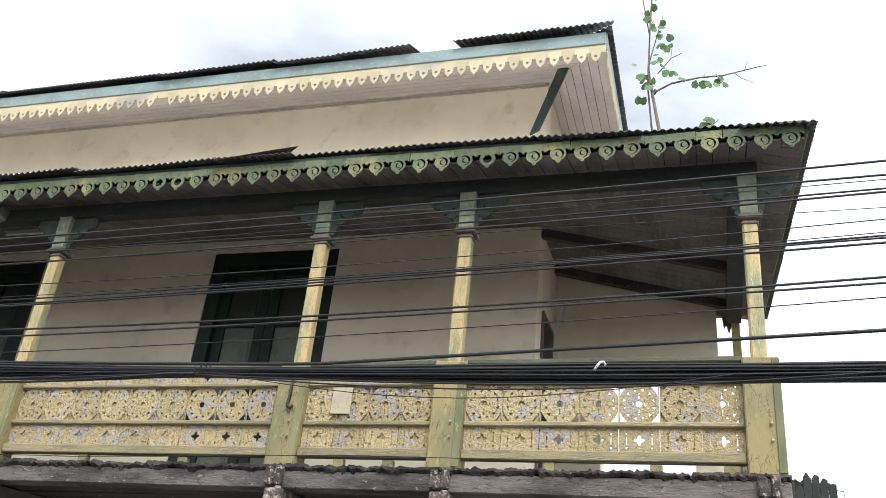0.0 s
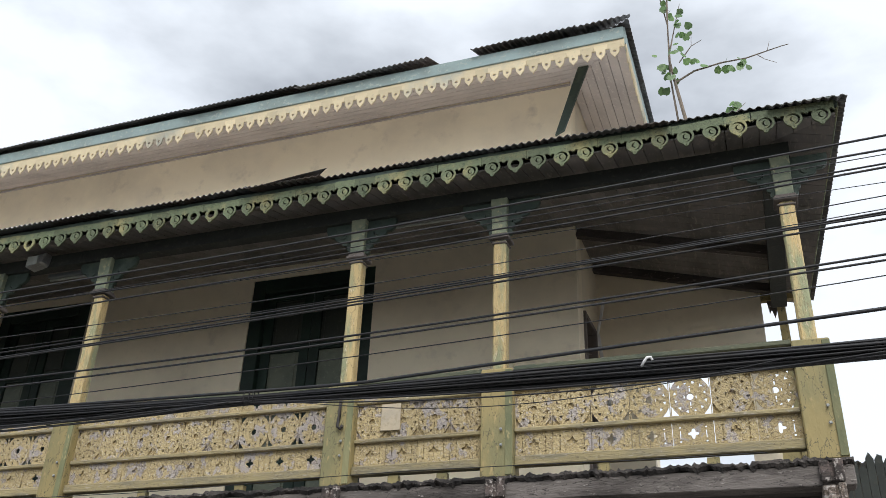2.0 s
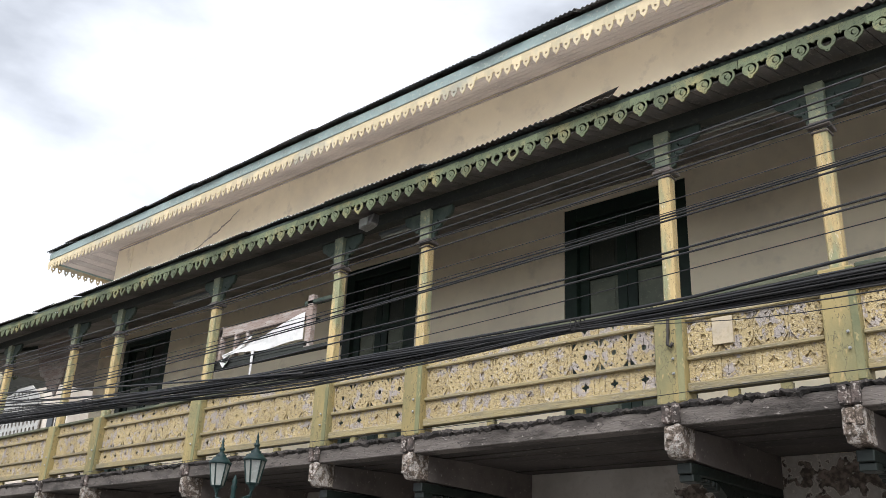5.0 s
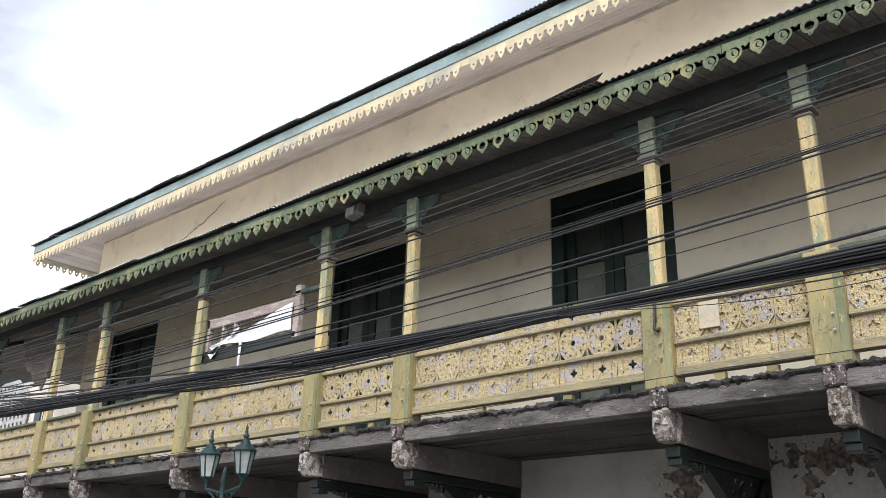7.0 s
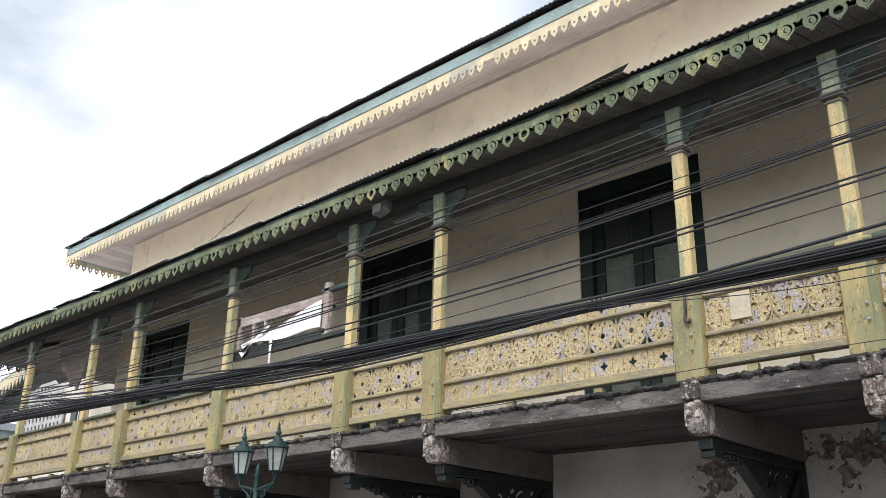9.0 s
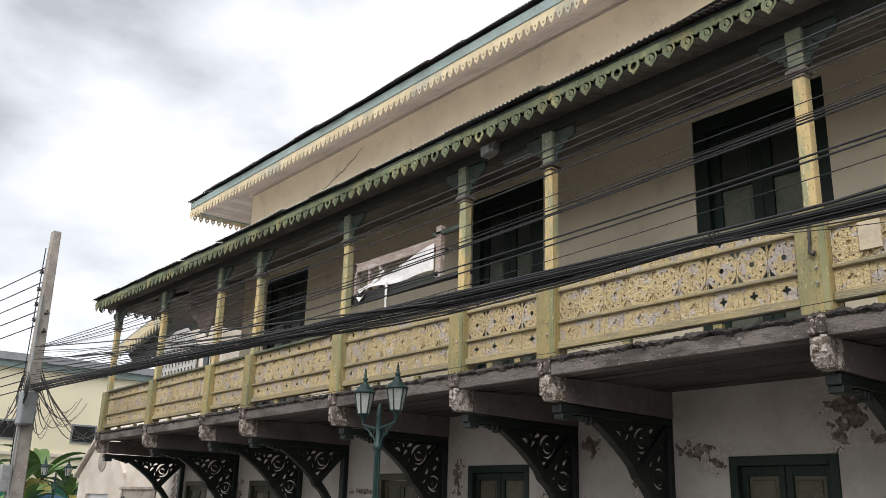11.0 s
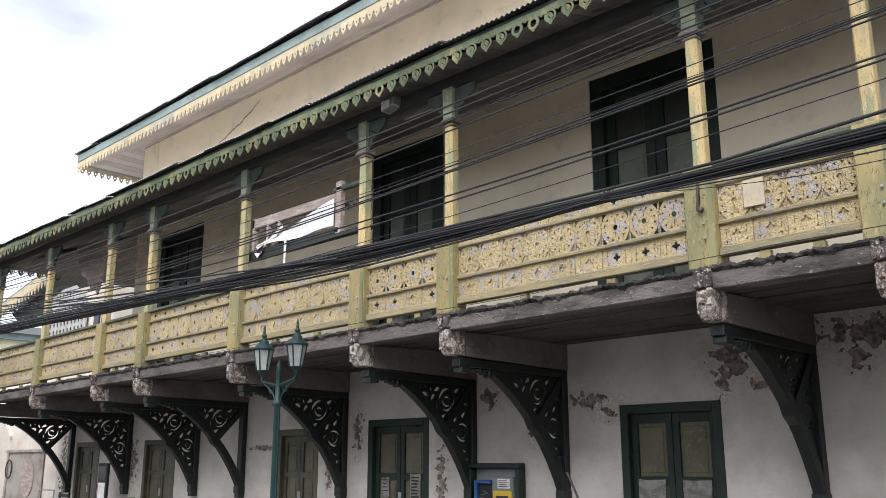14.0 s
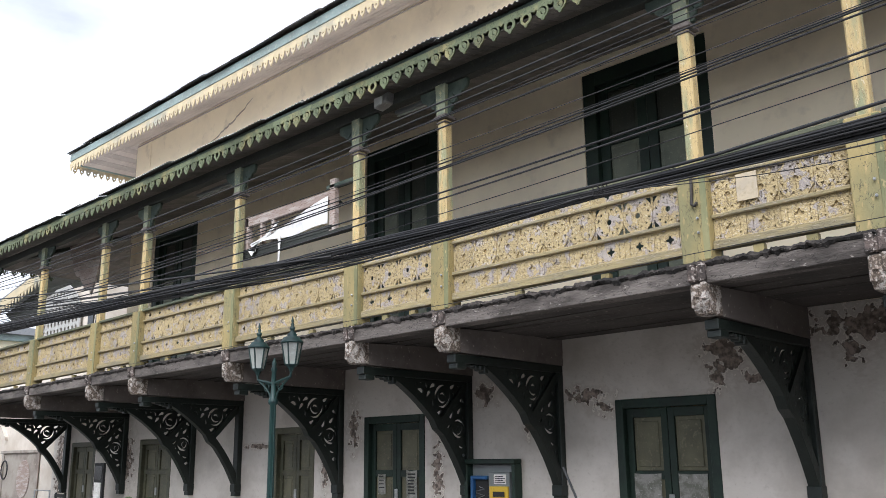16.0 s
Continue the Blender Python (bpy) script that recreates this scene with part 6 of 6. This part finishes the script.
for bx, by, s in ((-39.5, 10.0, 1.0), (-41.0, 11.2, 1.2), (-40.5, 12.4, 0.9), (-37.6, 9.9, 0.7)):
    bp = thing("banana_plant", (bx, by, GROUND), "banana plant with broad ragged green leaves", "plant", "banana plants")
    bm = bm0()
    tube(bm, [(0, 0, 0), (0.05, 0, 1.2), (0.0, 0, 2.3 * s)], 0.14, 8, 0.07)
    part("stem", bm, M_BARK, bp)
    for k in range(11):
        m = Matrix.Translation((0, 0, 2.0 * s)) @ Matrix.Rotation(k * 2.4 + bx, 4, "Z") @ Matrix.Rotation(-0.5 + 0.12 * (k % 6), 4, "Y") @ Matrix.Scale(s, 4)
        piece("leaf", ld if k % 5 == 4 else lb, bp, m)
tree = thing("shrub", (-36.0, 13.5, GROUND), "dense green shrub behind the boundary wall", "shrub")
bm = bm0()
tube(bm, [(0, 0, 0), (0.1, 0, 2.4)], 0.12, 7, 0.05)
part("trunk", bm, M_BARK, tree)
bm = bm0()
rr = random.Random(2)
for k in range(900):
    d = Vector((rr.gauss(0, 1), rr.gauss(0, 1), rr.gauss(0, 1))).normalized() * (1.2 * rr.random() ** 0.4)
    c = Vector((0.1 + d.x, d.y, 3.4 + d.z * 1.1))
    q = Euler((rr.uniform(0, 6), rr.uniform(0, 6), rr.uniform(0, 6))).to_matrix()
    s = rr.uniform(0.08, 0.16)
    bm.faces.new([bm.verts.new(c + q @ Vector(p) * s) for p in ((-1, 0, 0), (0, -0.5, 0.1), (1, 0, 0), (0, 0.5, 0.1))])
crown = part("crown", bm, M_LEAF, tree)
crown["kind"] = "stuff"
# gable roof and lattice seen through the far end of the veranda
ng = thing("neighbour_house", (-33, 13, GROUND), "cream two-storey house with fringed gable and white lattice", "house")
bm = bm0()
box(bm, -1.0, 4.6, 0.1, 5, 0, 7.9)
part("wall", bm, M_GABLE, ng)
bm = bm0()
prism(bm, [(-4.7, 7.95), (-1.0, 8.6), (2.0, 9.1), (2.0, 9.22), (-4.8, 8.05)], -0.4, 5.2)
part("roof", bm, M_GREY_ROOF, ng)
bm = bm0()
prism(bm, [(-4.7, 7.6), (-1.0, 8.25), (2.0, 8.75), (2.0, 9.1), (-4.7, 7.95)], -0.45, -0.402)
part("barge_board", bm, M_SCROLL_UP, ng)
for k in range(18):
    x = -4.6 + 0.3 * k
    bm = bm0()
    prism(bm, [(x - 0.13, 7.63 + 0.175 * (x + 4.7)), (x, 7.35 + 0.175 * (x + 4.7)), (x + 0.13, 7.63 + 0.175 * (x + 4.7))], -0.44, -0.41)
    part("barge_drop", bm, M_SCROLL_UP, ng)
bm = bm0()
prism(bm, [(-3.6, 7.3), (-1.0, 7.3), (-1.0, 8.2), (-4.4, 7.7)], 0.0, 0.1)
part("gable_board", bm, M_DARKWOOD, ng)
lat = [[(-0.4, 6.2), (2.8, 6.2), (2.85, 7.0), (2.4, 7.6), (1.7, 8.02), (0.6, 8.0), (-0.4, 7.7)]]
for i in range(10):
    for j in range(6):
        x, z = -0.2 + 0.3 * i, 6.42 + 0.27 * j
        if z < 7.5 or 0.3 < x < 1.9:
            lat.append(ring(x, z, 0.095, 8))
piece("lattice_panel", fret("lattice_panel", lat, 0.05, M_LATTICE), ng, Matrix())
bm = bm0()
box(bm, -0.4, 2.8, -0.05, 0.06, 5.5, 6.15)
part("band", bm, M_OLDWOOD, ng)
for x in (3.3, 3.9):
    bm = bm0()
    box(bm, x, x + 0.4, 0.04, 0.098, 6.0, 7.0)
    part("window", bm, M_GLASS, ng)

# ---- saplings rooted on the roof ----
sp = thing("roof_sapling", (-0.5, 11.0, 7.1), "thin fig sapling growing out of the roof", "sapling")


def branch(name, pts, r0, r1):
    bm = bm0()
    tube(bm, pts, r0, 6, r1)
    return part(name, bm, M_BARK, sp)


branch("stem", [(0.05, 0, 0), (0.0, 0, 2.3), (-0.08, 0, 2.9), (-0.14, 0, 3.4), (-0.1, 0, 4.4), (-0.05, 0, 5.2)], 0.035, 0.012)
branch("stem", [(-0.1, 0.1, 0), (-0.1, 0.1, 2.2), (-0.16, 0.1, 3.2), (-0.12, 0.1, 4.2), (-0.3, 0.1, 5.6)], 0.022, 0.008)
branch("twig", [(-0.1, 0, 2.98), (0.2, 0, 3.14), (0.6, 0, 3.2), (0.95, 0, 3.2), (1.25, 0, 3.26), (1.45, 0, 3.3), (1.55, 0, 3.31)], 0.016, 0.005)
branch("twig", [(1.1, 0, 3.23), (1.2, 0, 3.12), (1.35, 0, 3.02)], 0.006, 0.003)
branch("twig", [(1.25, 0, 3.26), (1.3, 0, 3.42)], 0.005, 0.003)
branch("twig", [(0.0, 0, 3.35), (0.2, 0, 3.62), (0.36, 0, 3.7)], 0.01, 0.004)
branch("twig", [(0.2, 0, 3.62), (0.22, 0, 3.85)], 0.005, 0.003)
branch("twig", [(-0.12, 0, 3.6), (0.0, 0, 4.1), (0.1, 0, 4.5)], 0.012, 0.004)
branch("twig", [(0.5, 0.1, 2.0), (0.68, 0.1, 2.32), (0.85, 0.1, 2.48)], 0.01, 0.004)
branch("twig", [(-0.5, 0.1, 2.3), (-0.3, 0.1, 2.2), (0.0, 0.05, 1.9)], 0.01, 0.006)
heart = [(0, 0), (0.32, 0.3), (0.38, 0.6), (0.2, 0.85), (0, 0.8), (-0.2, 0.85), (-0.38, 0.6), (-0.32, 0.3)]
heart_me = fret("leaf", [[(x * 0.2, -z * 0.2) for x, z in heart][::-1]], 0.003, M_LEAF)
rr = random.Random(12)
for cx, cz, sx, sz, cnt in ((-0.12, 3.3, 0.2, 0.24, 22), (0.1, 4.0, 0.16, 0.25, 10), (-0.1, 4.6, 0.2, 0.3, 9), (0.65, 3.12, 0.1, 0.06, 4), (0.9, 3.18, 0.1, 0.06, 5), (0.72, 2.42, 0.16, 0.07, 5), (0.15, 3.3, 0.1, 0.06, 2)):
    for k in range(cnt):
        m = Matrix.Translation((cx + rr.gauss(0, sx * 0.6), rr.uniform(-0.15, 0.15), cz + rr.gauss(0, sz * 0.6))) @ Euler((rr.uniform(-0.6, 0.6), rr.uniform(-0.9, 0.9), rr.uniform(-0.9, 0.9))).to_matrix().to_4x4() @ Matrix.Scale(rr.uniform(0.5, 0.9), 4)
        piece("leaf", heart_me, sp, m)

# ---- right: low ragged awning and far houses ----
aw = thing("side_awning", (0.85, 9.2, GROUND), "ragged dark boarded lean-to beside the house", "lean-to")
rr = random.Random(4)
for k in range(7):
    h = 4.02 + rr.uniform(-0.08, 0.06)
    bm = bm0()
    x0 = -0.2 + 0.075 * k
    prism(bm, [(x0, 0), (x0 + 0.07, 0), (x0 + 0.07, h - rr.uniform(0, 0.08)), (x0 + 0.03, h), (x0, h - 0.05)], 0.0, 0.03)
    part("board", bm, M_DARKWOOD, aw)
bm = sheet_bm(0, 0.5, lambda q: 0.05 * math.sin(23 * q), lambda q: 2.5, lambda u, v, h: (u - 0.22, v + 0.05, 4.0 - 0.1 * u + 0.05 * v + h))
part("sheet", bm, M_SHEET, aw, "", False, M_SHEET)
for dx, w, h, mat, lab in ((4.2, 1.15, 10.2, M_GABLE, "pale far house with a flat roof"), (5.5, 3.0, 9.75, M_GREY_ROOF, "grey far house with roof railing")):
    h2 = thing("far_house", (dx, 40, GROUND), lab, "house", "far houses")
    bm = bm0()
    box(bm, 0, w, 0, 6, 0, h - 0.25)
    part("wall", bm, mat, h2)
    bm = bm0()
    box(bm, -0.1, w + 0.1, -0.2, 6.2, h - 0.248, h)
    part("roof", bm, M_GREY_ROOF, h2)
    for k in range(3):
        bm = bm0()
        box(bm, 0.15, w - 0.15, -0.04, -0.002, h - 1.0 - 0.5 * k, h - 0.7 - 0.5 * k)
        part("window", bm, M_GLASS, h2)
    bm = bm0()
    tube(bm, [(0, 0, h), (0, 0, h + 0.8), (w, 0, h + 0.7), (w, 0, h)], 0.03)
    part("roof_rail", bm, M_STEEL, h2)

# ---- other side of the street, behind the camera: unseen row added to close the place and bounce light ----
op = thing("opposite_house", (-8, -9, GROUND), "plain pale building row added out of view across the street", "building")
bm = bm0()
box(bm, -26, 26, -6, 0, 0, 4.6)
part("wall", bm, M_GABLE, op)
bm = bm0()
box(bm, -26.3, 26.3, -6, 0.5, 4.602, 4.8)
part("roof", bm, M_GREY_ROOF, op)
for k in range(12):
    bm = bm0()
    box(bm, -24 + 4.1 * k, -22 + 4.1 * k, 0.002, 0.05, 0.1, 2.4)
    part("shutter", bm, M_PHONE_G, op)
    bm = bm0()
    box(bm, -23.8 + 4.1 * k, -22.3 + 4.1 * k, 0.002, 0.05, 3.0, 4.2)
    part("window", bm, M_GLASS, op)
